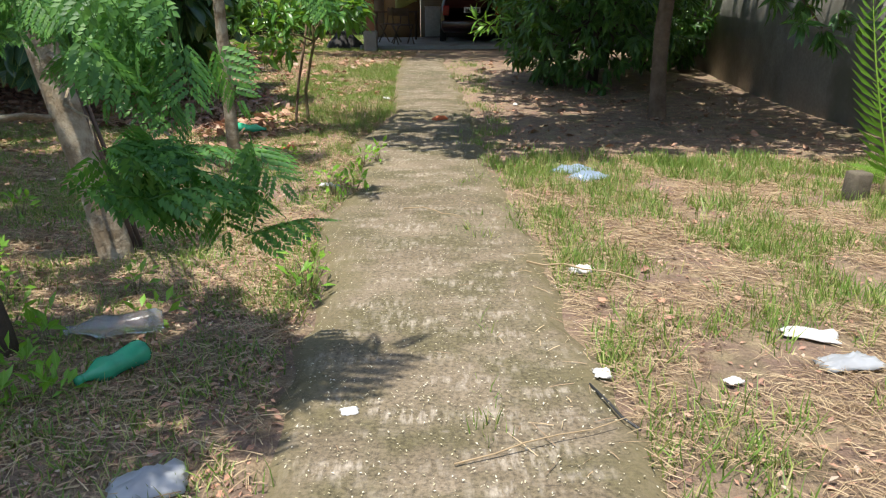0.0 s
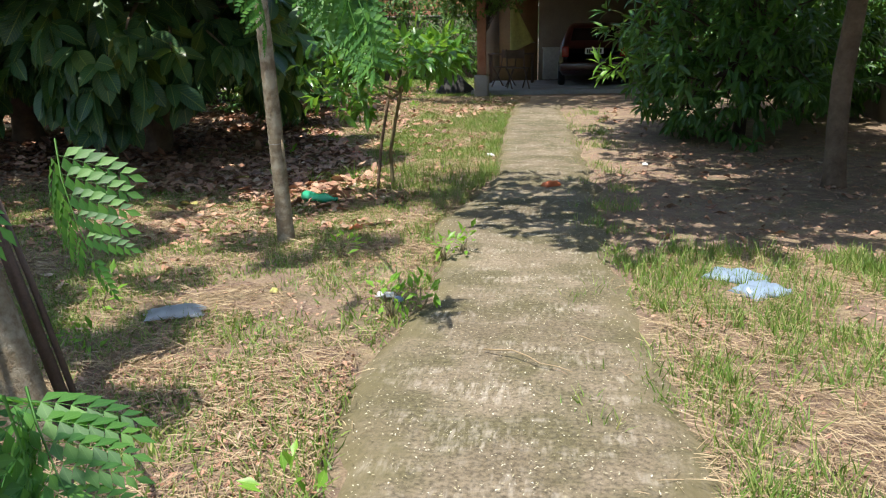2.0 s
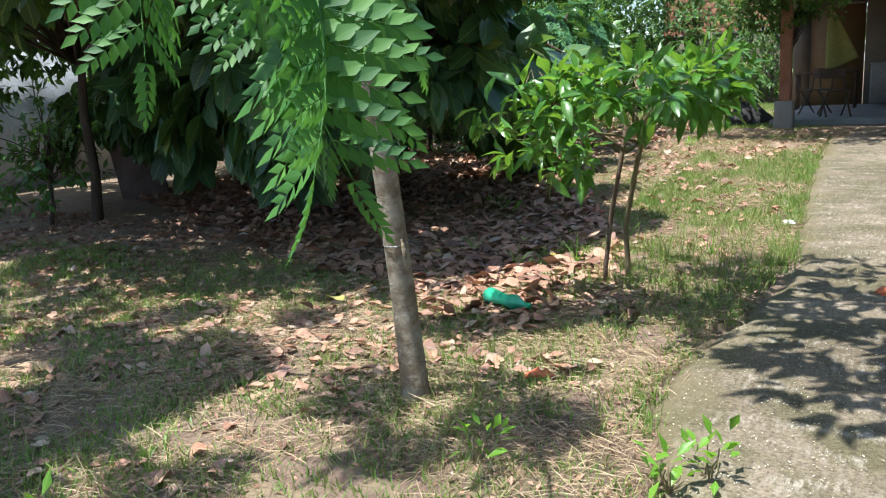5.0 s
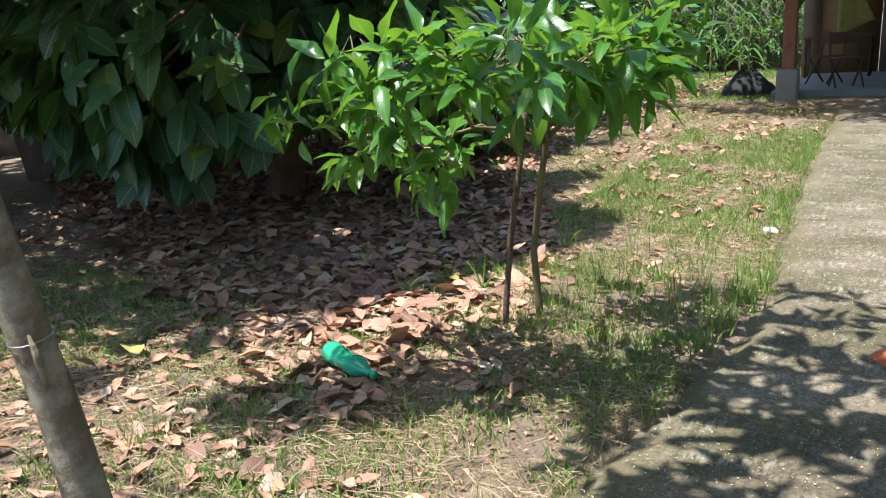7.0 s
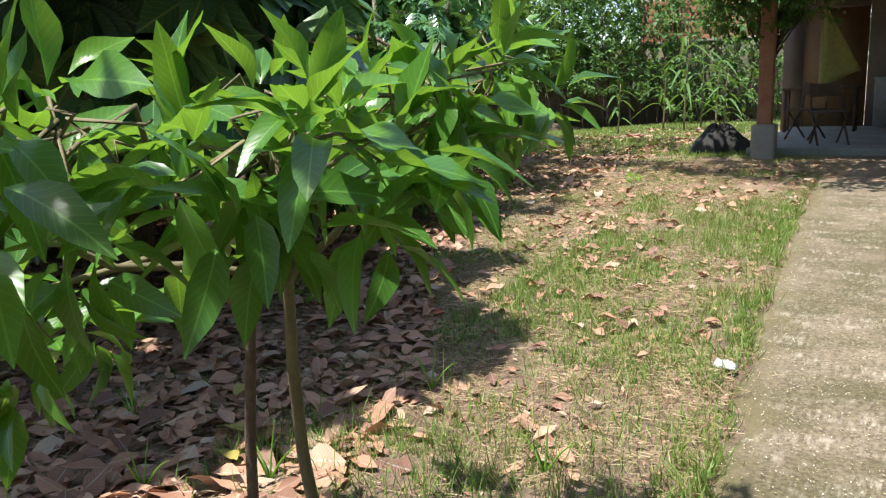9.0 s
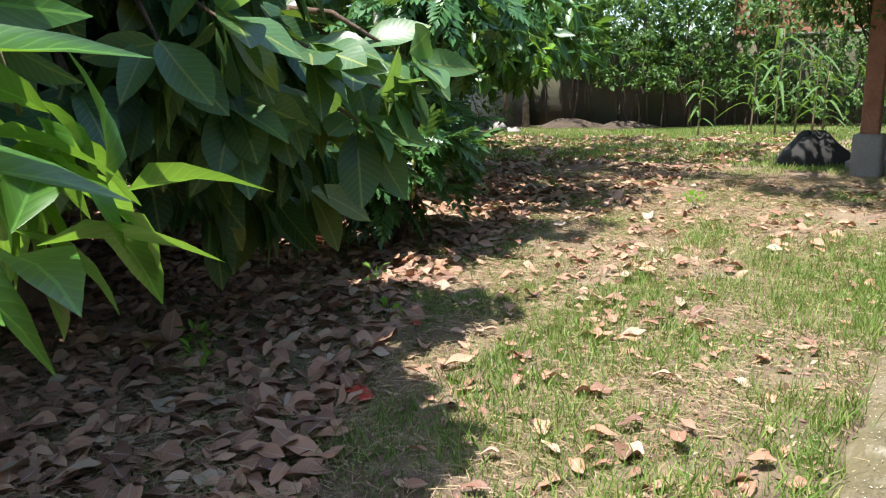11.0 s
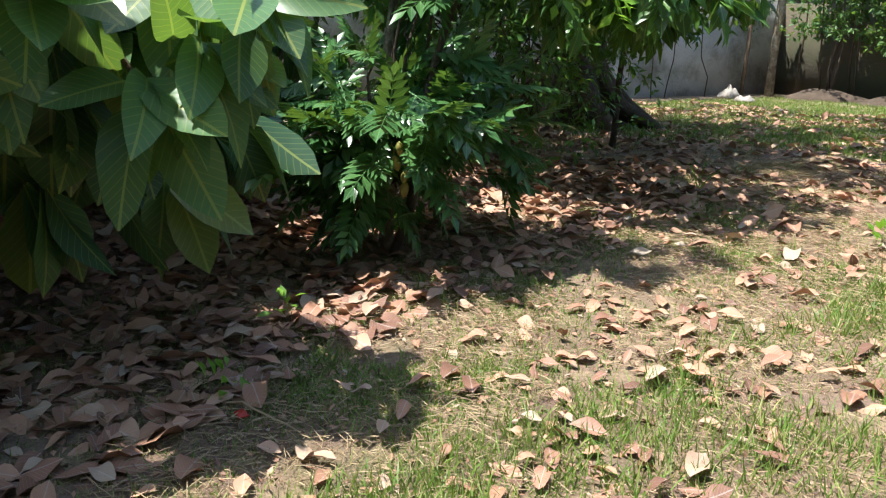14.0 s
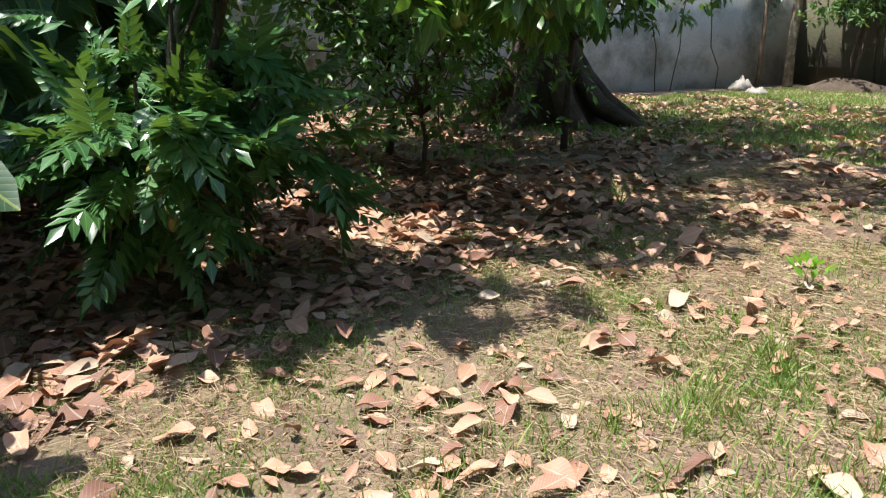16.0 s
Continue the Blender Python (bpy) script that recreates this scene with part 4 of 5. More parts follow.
part("spreading_crown", [crown(cty, coy, LEAF_OVAL, 9, 0.6, 0.5, 0.13, 0.22)], MANGO, bt)
part("branching", limbs_chunks((-0.05, 0, 2.4), cty[::40], 0.08, 0.01), BARK_DARK, bt)
ct2, co2 = dome(170, (4.9, -4.3, 1.75), (0.95, 0.7, 0.5), 1.15, 0.8)
part("low_bough", [crown(ct2, co2, LEAF_OVAL, 9, 0.6, 0.5, 0.13, 0.22)], MANGO, bt)
part("branching", limbs_chunks((-0.05, 0, 2.4), np.concatenate([ct[::20], ct2[::18]]), 0.09, 0.01), BARK_DARK, bt)
shade_canopy(bt, [(-5.3, 16.1), (-4.1, 15.0), (-3.3, 15.4), (-1.8, 15.9), (-1.2, 18.2), (-2.6, 20.4), (-4.9, 21.4), (-7.6, 24.2), (-10.4, 24.6), (-11.8, 22.0), (-11.6, 14.5), (-7.6, 14.2)], 3.0, 3.9, 1500, LEAF_OVAL, MANGO, 0.16, 0.26, 9, -0.14, (0, 0, 2.6))
round_fruit = mesh_of("round_fruit", [fruit(0.10, 0.05), tube([(0, 0, 0.10), (0, 0, 0)], 0.004, 4)])
round_fruit.materials.append(FRUIT_PALE)
for i in range(11):
    o = part("fruit", round_fruit, None, bt)
    p = ct2[i * 15]
    o.matrix_basis = pose(p[0] + 0.1, p[1] - 0.25, p[2] - 0.1)

# ---- far corner: post, creepers, hedge, maize, lawn plants ----
tagged(part("wooden_post", [tube([(-11.9, 28.6, -0.1), (-11.92, 28.6, 1.0), (-11.88, 28.62, 2.2), (-11.9, 28.6, 3.4)], [0.12, 0.10, 0.10, 0.09], 9, 0.08)], BARK_PALE), "rough pale trunk in the corner of the walls", "post")
tagged(part("wooden_post", [tube([(-12.2, 27.9, -0.1), (-12.15, 27.9, 1.2), (-12.2, 27.9, 3.2)], [0.05, 0.05, 0.04], 8, 0.08)], BARK_BROWN), "thin brown pole standing before the corner trunk", "post")


def hedge(x0, x1, y, z0, z1, n, name, label):
    p = np.stack([rng.uniform(x0, x1, n), y + rng.normal(size=n) * 0.5, np.zeros(n)], -1)
    bulge = 0.5 + 0.5 * np.sin(p[:, 0] * 1.3) * np.sin(p[:, 0] * 0.53 + 1)
    p[:, 2] = z0 + (z1 - z0) * rng.random(n) * (0.75 + 0.4 * bulge) + 0.35 * (1 - bulge)
    o = unit(rng.normal(size=(n, 3)) + np.array((0, -1.0, 0.5)))
    t = thing(name, label, "hedge", ((x0 + x1) / 2, y, 0))
    b = np.array(((x0 + x1) / 2, y, 0))
    part("foliage", [crown(p - b, o, LEAF_OVAL, 9, 0.7, 0.2, 0.10 if z1 < 6 else 0.18, 0.18 if z1 < 6 else 0.32)], FAR_LEAF, t)
    stems = [tube(bend((q[0] - b[0] + rng.normal() * 0.2, rng.normal() * 0.2, -0.05), q - b, 5, 0, 0.05), np.linspace(0.03, 0.01, 5), 5) for q in p[:: max(1, n // 16)]]
    part("stem_work", stems, BARK_DARK, t)


hedge(-11.5, -8.0, 29.0, 1.1, 4.4, 900, "creeper_hedge", "leafy creeper spilling over the back wall")
hedge(-8.2, -5.2, 28.6, 0.9, 4.2, 900, "creeper_hedge", "bright leafy shrub hanging over the back wall")
hedge(-5.4, -2.0, 28.4, 0.2, 3.6, 700, "shrub_hedge", "bright leafy shrubs along the back wall")
hedge(-13.5, 0.5, 31.2, 1.5, 7.0, 2600, "tall_hedge", "tall leafy trees behind the back wall")


def west_creeper():
    n = 700
    p = np.stack([-12.35 + rng.normal(size=n) * 0.2, rng.uniform(13, 29, n), 2.0 + rng.random(n) * 2.2], -1)
    p[:, 2] += 0.5 * np.sin(p[:, 1] * 1.9)
    b = np.array((-12.4, 21, 0))
    t = thing("wall_creeper", "dark leafy creeper hanging over the whitewashed wall", "creeper", tuple(b))
    part("foliage", [crown(p - b, unit(rng.normal(size=(n, 3)) + np.array((1, 0, -0.3))), LEAF_OVAL, 9, 0.6, 0.5, 0.10, 0.19)], MANGO, t)
    part("vines", [tube(bend((0.2, y - 21, -0.1), (0.15, y - 21 + rng.normal() * 0.4, 2.6), 6, 0, 0.05), 0.012, 5) for y in (19.5, 20.3, 22.6, 24.7, 25.1, 26.5)], BARK_DARK, t)


west_creeper()


def maize(x, y, h, n):
    t = thing("maize_plant", "tall maize plant with arching strap leaves", "plant", (x, y, zg(x, y)), group="maize plants")
    part("stalk", [tube(bend((0, 0, -0.05), (0.05, 0, h * 0.85), 6, 0, 0.01), np.linspace(0.022, 0.008, 6), 7)], STEM, t)
    for i in range(n):
        a = i * 2.6 + rng.uniform(-0.5, 0.5)
        z = h * (0.2 + 0.65 * i / n)
        ln = h * rng.uniform(0.35, 0.55)
        s = np.linspace(0, 1, 8)
        r, zz = ln * (0.25 * s + 0.65 * s * s) , z + ln * (0.9 * s - 1.15 * s * s)
        w = 0.035 * np.sin(np.pi * (0.12 + 0.88 * s)) ** 0.7 + 0.002
        c, sn = math.cos(a), math.sin(a)
        v = []
        for q in range(8):
            for k in (-1, 0, 1):
                v.append((r[q] * c - k * w[q] * sn, r[q] * sn + k * w[q] * c, zz[q] + abs(k) * 0.012))
        f = [(q * 3 + k, q * 3 + k + 1, q * 3 + k + 4, q * 3 + k + 3) for q in range(7) for k in (0, 1)]
        part("leaf", [(v, np.array(f), np.array([(0.5 + 0.5 * k, q / 7) for q in range(8) for k in (-1, 0, 1)]))], FAR_LEAF, t)


for x, y, h, n in ((-4.1, 24.6, 2.3, 9), (-4.7, 25.2, 1.6, 8), (-3.5, 24.9, 1.7, 8), (-5.5, 24.4, 1.3, 7), (-3.9, 25.3, 2.0, 8), (-3.2, 24.2, 1.4, 7)):
    maize(x, y, h, n)

# ---- house: carport with car ----
HX, HY = 0.0, 18.9
FZ = zg(0, 19) + 0.10
slab = part("carport_floor", [box(-1.95, HY, FZ - 0.4, 5.0, 24.2, FZ, 0.015)], SLAB, None, "", False)
tagged(slab, "raised grey cement carport floor", "floor", kind="structure")
house = thing("house", "shaded plastered house with an open carport", "house", (0, 24.0, FZ))
part("wall", [box(-2.1, 0, -0.4, -1.75, 0.18, 3.0), box(-0.65, 0, 0, 5.0, 0.18, 3.0), box(-1.75, 0, 2.2, -0.65, 0.18, 3.0)], PLASTER, house, "", False)
part("wall", [box(4.82, -5.0, 0, 5.0, 0, 3.0)], PLASTER, house, "", False)
part("roof", [box(-2.4, -6.5, 2.62, 5.3, 0.6, 2.74)], TILE, house, "", False)
part("beam", [box(-2.3, -5.3, 2.38, 5.1, -5.15, 2.61)], WOOD_OLD, house, "", False)
d1 = part("door", [box(-1.74, 0.03, 0, -0.66, 0.09, 2.19)], OCHRE, house, "ochre painted panel door", False)
part("door_handle", [tube([(-0.76, 0.0, 1.02), (-0.76, -0.03, 1.02), (-0.88, -0.03, 1.02)], 0.01, 6)], STEEL, d1)
for x in (-1.66, 3.2):
    part("pillar", [box(x - 0.09, -5.62, -0.1, x + 0.09, -5.44, 2.61, 0.012)], BRICK if x < 0 else PLASTER, house, "", False)
    part("pillar_base", [box(x - 0.15, -5.70, -0.45, x + 0.15, -5.38, 0.35, 0.03)], MORTAR, house, "", False)


def brick_wall(x0, x1, y, z0, z1):
    w = part("wall_brick", [box(x0, y + 0.02, z0 - 0.3, x1, y + 0.14, z1)], MORTAR, None, "", False)
    tagged(w, "unplastered red hollow-brick wall of the neighbouring house", "wall", kind="structure")
    bm = mesh_of("brick", [box(-0.19, -0.02, -0.092, 0.19, 0.02, 0.092, 0.006)], False)
    bm.materials.append(BRICK)
    rows = int((z1 - z0) / 0.2)
    for r in range(rows):
        x = x0 + 0.2 - (0.2 if r % 2 else 0)
        while x < x1:
            o = new("brick", bm)
            o.parent = w
            o.location = (max(x, x0 + 0.19), y + rng.uniform(-0.004, 0.004), z0 + 0.1 + r * 0.2)
            x += 0.4


brick_wall(-6.6, -1.7, 30.1, 1.2, 3.8)


def car_profile():
    """Cross sections along the car: y, half width, floor, shoulder, roof, roof half width."""
    return [(0.0, 0.70, 0.38, 0.80, 0.84, 0.66), (0.05, 0.76, 0.30, 0.92, 1.0, 0.68), (0.22, 0.79, 0.24, 0.95, 1.34, 0.60), (0.6, 0.80, 0.22, 0.96, 1.43, 0.58),
            (1.6, 0.80, 0.22, 0.95, 1.45, 0.58), (2.3, 0.80, 0.22, 0.93, 1.30, 0.58), (2.8, 0.79, 0.22, 0.92, 0.99, 0.66), (3.5, 0.76, 0.24, 0.82, 0.86, 0.64), (3.75, 0.66, 0.32, 0.66, 0.70, 0.56)]


def car(x, y, z):
    c = thing("car", "dark red hatchback car parked in the carport", "car", (x, y, z))
    v, ring = [], 12
    for yy, w, lo, sh, rf, rw in car_profile():
        v += [(-w * 0.9, yy, lo), (-w, yy, lo + 0.12), (-w, yy, sh - 0.12), (-w * 0.96, yy, sh), (-rw, yy, rf - 0.05), (-rw * 0.85, yy, rf),
              (rw * 0.85, yy, rf), (rw, yy, rf - 0.05), (w * 0.96, yy, sh), (w, yy, sh - 0.12), (w, yy, lo + 0.12), (w * 0.9, yy, lo)]
    n = len(v) // ring
    f = [(i * ring + j, i * ring + (j + 1) % ring, (i + 1) * ring + (j + 1) % ring, (i + 1) * ring + j) for i in range(n - 1) for j in range(ring)]
    caps = [np.array([(0, j, j + 1) for j in range(1, ring - 1)]), np.array([((n - 1) * ring, (n - 1) * ring + j + 1, (n - 1) * ring + j) for j in range(1, ring - 1)])]
    part("body", [(v, [np.array(f)] + caps)], CAR_RED, c)
    part("rear_window", [([(-0.54, 0.055, 1.03), (0.54, 0.055, 1.03), (0.47, 0.20, 1.30), (-0.47, 0.20, 1.30)], np.array([(0, 1, 2, 3)]))], CAR_GLASS, c, "dark rear window")
    part("bumper", [box(-0.77, -0.06, 0.34, 0.77, 0.06, 0.54, 0.03)], CAR_RED, c)
    for s in (-1, 1):
        part("tail_light", [box(s * 0.66 - 0.08, -0.015, 0.66, s * 0.66 + 0.08, 0.06, 0.90, 0.02)], LAMP_RED, c, "red tail light")
        for yy in (0.65, 3.0):
            w = part("wheel", [tube([(s * 0.66, yy, 0.29), (s * 0.68, yy, 0.29), (s * 0.80, yy, 0.29), (s * 0.82, yy, 0.29)], [0.25, 0.29, 0.29, 0.25], 20)], RUBBER, c)
            part("rim", [tube([(s * 0.815, yy, 0.29), (s * 0.83, yy, 0.29)], [0.17, 0.15], 14)], STEEL, w)
    pl = part("number_plate", [box(-0.21, -0.035, 0.72, 0.21, -0.02, 0.86, 0.004)], PLATE, c, "white number plate", False)
    for i in range(7):
        part("plate_mark", [box(-0.17 + i * 0.05, -0.039, 0.745, -0.135 + i * 0.05, -0.036, 0.83)], INK, pl, "", False)


car(0.75, 20.4, FZ)


def chair(x, y, rz):
    c = thing("folding_chair", "dark wooden folding chair in the carport", "chair", (x, y, FZ), rz, group="carport chairs")
    for s in (-1, 1):
        part("leg", [tube([(s * 0.20, -0.22, 0.0), (s * 0.20, 0.18, 0.46), (s * 0.20, 0.26, 0.86)], 0.016, 6)], WOOD_OLD, c)
        part("leg", [tube([(s * 0.18, 0.24, 0.0), (s * 0.18, -0.2, 0.45)], 0.016, 6)], WOOD_OLD, c)
    part("seat", [box(-0.21, -0.2, 0.44, 0.21, 0.18, 0.465, 0.008)], WOOD_OLD, c)
    part("backrest", [box(-0.21, 0.2, 0.66, 0.21, 0.225, 0.84, 0.008)], WOOD_OLD, c)


chair(-0.95, 19.5, 20)
chair(-1.35, 20.6, -30)
cab = thing("low_cabinet", "white low cabinet against the carport wall", "cabinet", (-0.2, 23.4, FZ))
part("body", [box(-0.3, -0.25, 0.05, 0.3, 0.25, 0.86, 0.01)], CABINET, cab, "", False)
part("door", [box(-0.28, -0.272, 0.09, 0.28, -0.252, 0.82, 0.006)], CABINET, cab, "", False)
part("top", [box(-0.32, -0.28, 0.862, 0.32, 0.26, 0.89, 0.006)], CABINET, cab, "", False)
tb = thing("work_table", "dark wooden table in the carport", "table", (-1.3, 22.6, FZ))
part("tabletop", [box(-0.6, -0.3, 0.72, 0.6, 0.3, 0.76, 0.006)], WOOD_OLD, tb, "", False)
for x in (-0.55, 0.55):
    for y in (-0.25, 0.25):
        part("leg", [box(x - 0.025, y - 0.025, 0, x + 0.025, y + 0.025, 0.718)], WOOD_OLD, tb, "", False)


def hung_cloth():
    TX = -1.20
    xs, zs = np.linspace(0, 1, 9), np.linspace(0, 1, 12)
    v = [(TX + 0.5 * z * x + 0.06 * x, 20.5 + 0.03 * math.sin(9 * x + 3 * z), 2.35 - 1.2 * z + 0.25 * x * z) for z in zs for x in xs]
    f = [(i * 9 + j, i * 9 + j + 1, (i + 1) * 9 + j + 1, (i + 1) * 9 + j) for i in range(11) for j in range(8)]
    o = part("hanging_tarp", [(v, np.array(f))], TARP)
    s = o.modifiers.new("thick", "SOLIDIFY")
    s.thickness = 0.004
    tagged(o, "yellowish tarp hanging from the carport beam", "tarp")


hung_cloth()


def heap(x, y, r, h, mat, name, label, cat, rough=0.18):
    n, k = 20, 9
    v = [(x, y, zg(x, y) + h)]
    for i in range(1, k):
        for j in range(n):
            a, s = j * 2 * math.pi / n, i / (k - 1)
            rr = r * s * (1 + rough * math.sin(3 * a + 1) + 0.5 * rough * math.sin(7 * a))
            px, py = x + rr * math.cos(a), y + rr * math.sin(a) * 0.8
            v.append((px, py, zg(px, py) - 0.03 * (i == k - 1) + h * (1 - s ** 2.2) * (1 + 0.12 * math.sin(5 * a + 6 * s))))
    f = [((i - 1) * n + 1 + j, (i - 1) * n + 1 + (j + 1) % n, i * n + 1 + (j + 1) % n, i * n + 1 + j) for i in range(1, k - 1) for j in range(n)]
    t = [(0, 1 + j, 1 + (j + 1) % n) for j in range(n)]
    return tagged(part(name, [(v, [np.array(f), np.array(t)])], mat), label, cat)


heap(-2.4, 19.3, 0.45, 0.40, COVER_SHADED, "covered_mound", "low mound beside the carport under a cover coloured as in tree shade", "mound")
heap(-10.6, 28.7, 0.9, 0.25, BARK_DARK, "brush_mound", "low pile of dry brush at the foot of the wall", "brush pile", 0.3)
heap(-9.0, 28.8, 0.8, 0.2, BARK_DARK, "brush_mound", "low pile of dry brush at the foot of the wall", "brush pile", 0.3)
board = part("plank", [box(-0.33, -0.02, 0, 0.33, 0.02, 1.25, 0.006)], WOOD_OLD, None, "", False)
board.matrix_basis = pose(-9.1, 11.3, zg(-9.1, 11.3) - 0.05, 4, -6, 30)
tagged(board, "dark old wooden board standing askew under the trees", "board")


# ---- right-hand corner: block and young palm ----
blk = part("concrete_block", [box(-0.07, -0.06, 0, 0.07, 0.06, 0.22, 0.02)], WALL_DARK)
blk.matrix_basis = pose(2.76, 5.05, -0.02, 2, 3, 15)
tagged(blk, "small weathered concrete post stub in the grass", "block")
palm = thing("young_palm", "young palm with yellowing stiff fronds", "palm", (3.02, 5.12, 0))
part("stem", [tube([(0, 0, -0.05), (0, 0, 0.08), (0.01, 0, 0.2)], [0.05, 0.045, 0.03], 8)], STEM, palm)
PALM_FROND = pinnate(18, 1.0, 0.16, 0.14, 0.15, 2)
for d, ln in (((-0.36, -0.05, 1.0), 1.15), ((-0.12, 0.1, 1.0), 1.0), ((0.4, 0.3, 1.0), 1.0), ((-0.9, -0.2, 0.35), 0.32)):
    part("frond", [strewn(PALM_FROND, np.array([(0, 0, 0.12)]), frames_of(np.array([d]), np.array([(-0.6, -0.4, 0.3)])), np.array([ln]))], YOUNG, palm)

# ---- litter on the ground ----
def bottle_chunk(length, r, dent):
    s = np.linspace(0, 1, 15)
    prof = np.where(s < 0.06, 0.75 + 4 * s, np.where(s < 0.68, 1.0 - 0.05 * np.sin(s * 40) ** 2, np.maximum(0.3, 1.0 - 3.0 * (s - 0.68))))
    v, f = tube([(0, length * q, 0) for q in s], r * prof, 16, 0.0)
    v = v.copy()
    v[:, 2] *= 1 - dent * np.exp(-((v[:, 1] - length * 0.45) / (length * 0.2)) ** 2)
    return (v, f)


def bottle(x, y, rz, mat, label, length=0.33, dent=0.4, z=0.045):
    b = thing("plastic_bottle", label, "bottle", (x, y, zg(x, y) + z), rz)
    part("body", [bottle_chunk(length, 0.052, dent)], mat, b)
    part("cap", [tube([(0, length, 0), (0, length + 0.022, 0)], 0.017, 12)], mat, b)
    return b


bottle(-2.13, 7.98, -112, PET_GREEN, "crushed green plastic bottle lying on dry leaves", 0.34, 0.35, 0.07)
bottle(-1.10, 2.60, 150, PET_GREEN, "dented green plastic bottle in the weeds", 0.26, 0.3)
bottle(-1.12, 2.86, 108, PET_CLEAR, "dusty clear plastic bottle lying in the weeds", 0.34, 0.25, 0.06)


def bag(x, y, w, l, h, mat, label, rz=0, name="plastic_bag", cat="bag"):
    n = 13
    v = []
    for i in range(n):
        for j in range(n):
            a, b = i / (n - 1) * 2 - 1, j / (n - 1) * 2 - 1
            edge = max(0, 1 - max(abs(a), abs(b)) ** 3)
            k = noise.noise((x * 9 + a * 2.1, y * 9 + b * 2.1, 3.0))
            v.append((a * w * (1 + 0.25 * k), b * l * (1 + 0.25 * noise.noise((b * 2, a * 2, x))), 0.004 + h * edge * (0.55 + 0.9 * abs(k)) + 0.01 * abs(noise.noise((a * 6, b * 6, y)))))
    f = np.array([(i * n + j, i * n + j + 1, (i + 1) * n + j + 1, (i + 1) * n + j) for i in range(n - 1) for j in range(n - 1)])
    o = part(name, [(v, f)], mat)
    o.matrix_basis = pose(x, y, zg(x, y) + 0.010, 4 * noise.noise((x, y, 1)), 6 * noise.noise((y, x, 2)), rz)
    s = o.modifiers.new("thick", "SOLIDIFY")
    s.thickness, s.offset = 0.003, -1
    return tagged(o, label, cat)


bag(-0.80, 1.80, 0.10, 0.07, 0.05, BAG, "crumpled white plastic bag beside the walk", 20)
bag(1.10, 5.72, 0.12, 0.10, 0.06, BAG_BLUE, "crumpled bluish plastic bag in the grass", 30)
bag(1.03, 5.98, 0.10, 0.16, 0.05, BAG_BLUE, "thin bluish plastic bag in the shade", 60)
bag(1.44, 2.79, 0.10, 0.05, 0.03, PAPER, "torn white paper scrap on straw", -25, "paper_scrap", "paper")
bag(1.46, 2.53, 0.11, 0.055, 0.04, BAG, "greyish plastic scrap on straw", 10)
bag(0.68, 3.57, 0.06, 0.04, 0.03, PAPER, "white paper scrap beside the walk", 0, "paper_scrap", "paper")
bag(0.56, 2.46, 0.03, 0.035, 0.015, PAPER, "small white scrap on the walk's edge", 0, "paper_scrap", "paper")
bag(-0.30, 2.20, 0.026, 0.022, 0.012, PAPER, "small white scrap on the concrete walk", 15, "paper_scrap", "paper")
bag(1.0, 2.40, 0.03, 0.022, 0.012, PAPER, "small white scrap on straw", 25, "paper_scrap", "paper")
bag(-1.84, 5.10, 0.14, 0.09, 0.04, BAG, "clear crumpled plastic bag on the grass", 25)
bag(-0.84, 5.48, 0.05, 0.035, 0.02, PAPER, "small pale scrap beside the walk", 0, "paper_scrap", "paper")
bag(-0.76, 5.40, 0.025, 0.022, 0.025, BAG_BLUE, "small blue scrap beside the walk", 0, "plastic_scrap", "scrap")
bag(-1.40, 7.02, 0.06, 0.025, 0.035, ORANGE, "orange-red rind on the ground", 20, "fruit_rind", "rind")
bag(-0.03, 8.9, 0.09, 0.05, 0.06, ORANGE, "curled reddish brown leaf on the walk", 40, "dry_leaf", "leaf")
bag(-1.46, 5.48, 0.02, 0.02, 0.025, TARP, "small yellow fruit on the ground", 0, "fallen_fruit", "fruit")
bag(-0.78, 10.85, 0.05, 0.03, 0.03, PAPER, "pale scrap at the walk's edge", 0, "paper_scrap", "paper")
bag(-2.50, 11.12, 0.075, 0.045, 0.010, RED, "red fallen leaf on the brown litter", -30, "red_leaf", "leaf")
bag(-2.85, 11.95, 0.022, 0.018, 0.02, RED, "small red petal on the litter", 0, "red_petal", "petal")
bag(0.95, 10.2, 0.03, 0.025, 0.03, PAPER, "small white scrap beside the walk", 0, "paper_scrap", "paper")
bag(-10.9, 26.2, 0.2, 0.15, 0.12, MORTAR, "pale rubbish at the foot of the wall", 0, "rubbish", "rubbish")
bag(-11.6, 26.6, 0.2, 0.2, 0.3, MORTAR, "broken pot at the foot of the wall", 0, "rubbish", "rubbish")


def stick(p0, p1, r, label="thin dry stick lying on the ground", sag=-0.02):
    o = part("stick", [tube(bend(p0, p1, 7, sag, 0.006), np.linspace(r, r * 0.5, 7), 5)], STRAW)
    tagged(o, label, "stick")


stick((0.03, 1.88, 0.03), (0.66, 2.12, 0.035), 0.003, "long thin dry stalk across the walk")
stick((0.42, 3.68, 0.03), (0.95, 3.35, 0.03), 0.006)
stick((-0.25, 4.75, 0.03), (0.12, 4.55, 0.03), 0.004)
stick((-3.0, 11.9, 0.09), (-2.6, 12.05, 0.09), 0.005)
crack = part("crack", [tube([(0.50, 2.38, 0.018), (0.54, 2.25, 0.018), (0.56, 2.16, 0.018), (0.60, 2.08, 0.018)], 0.006, 4)], INK, pavement)


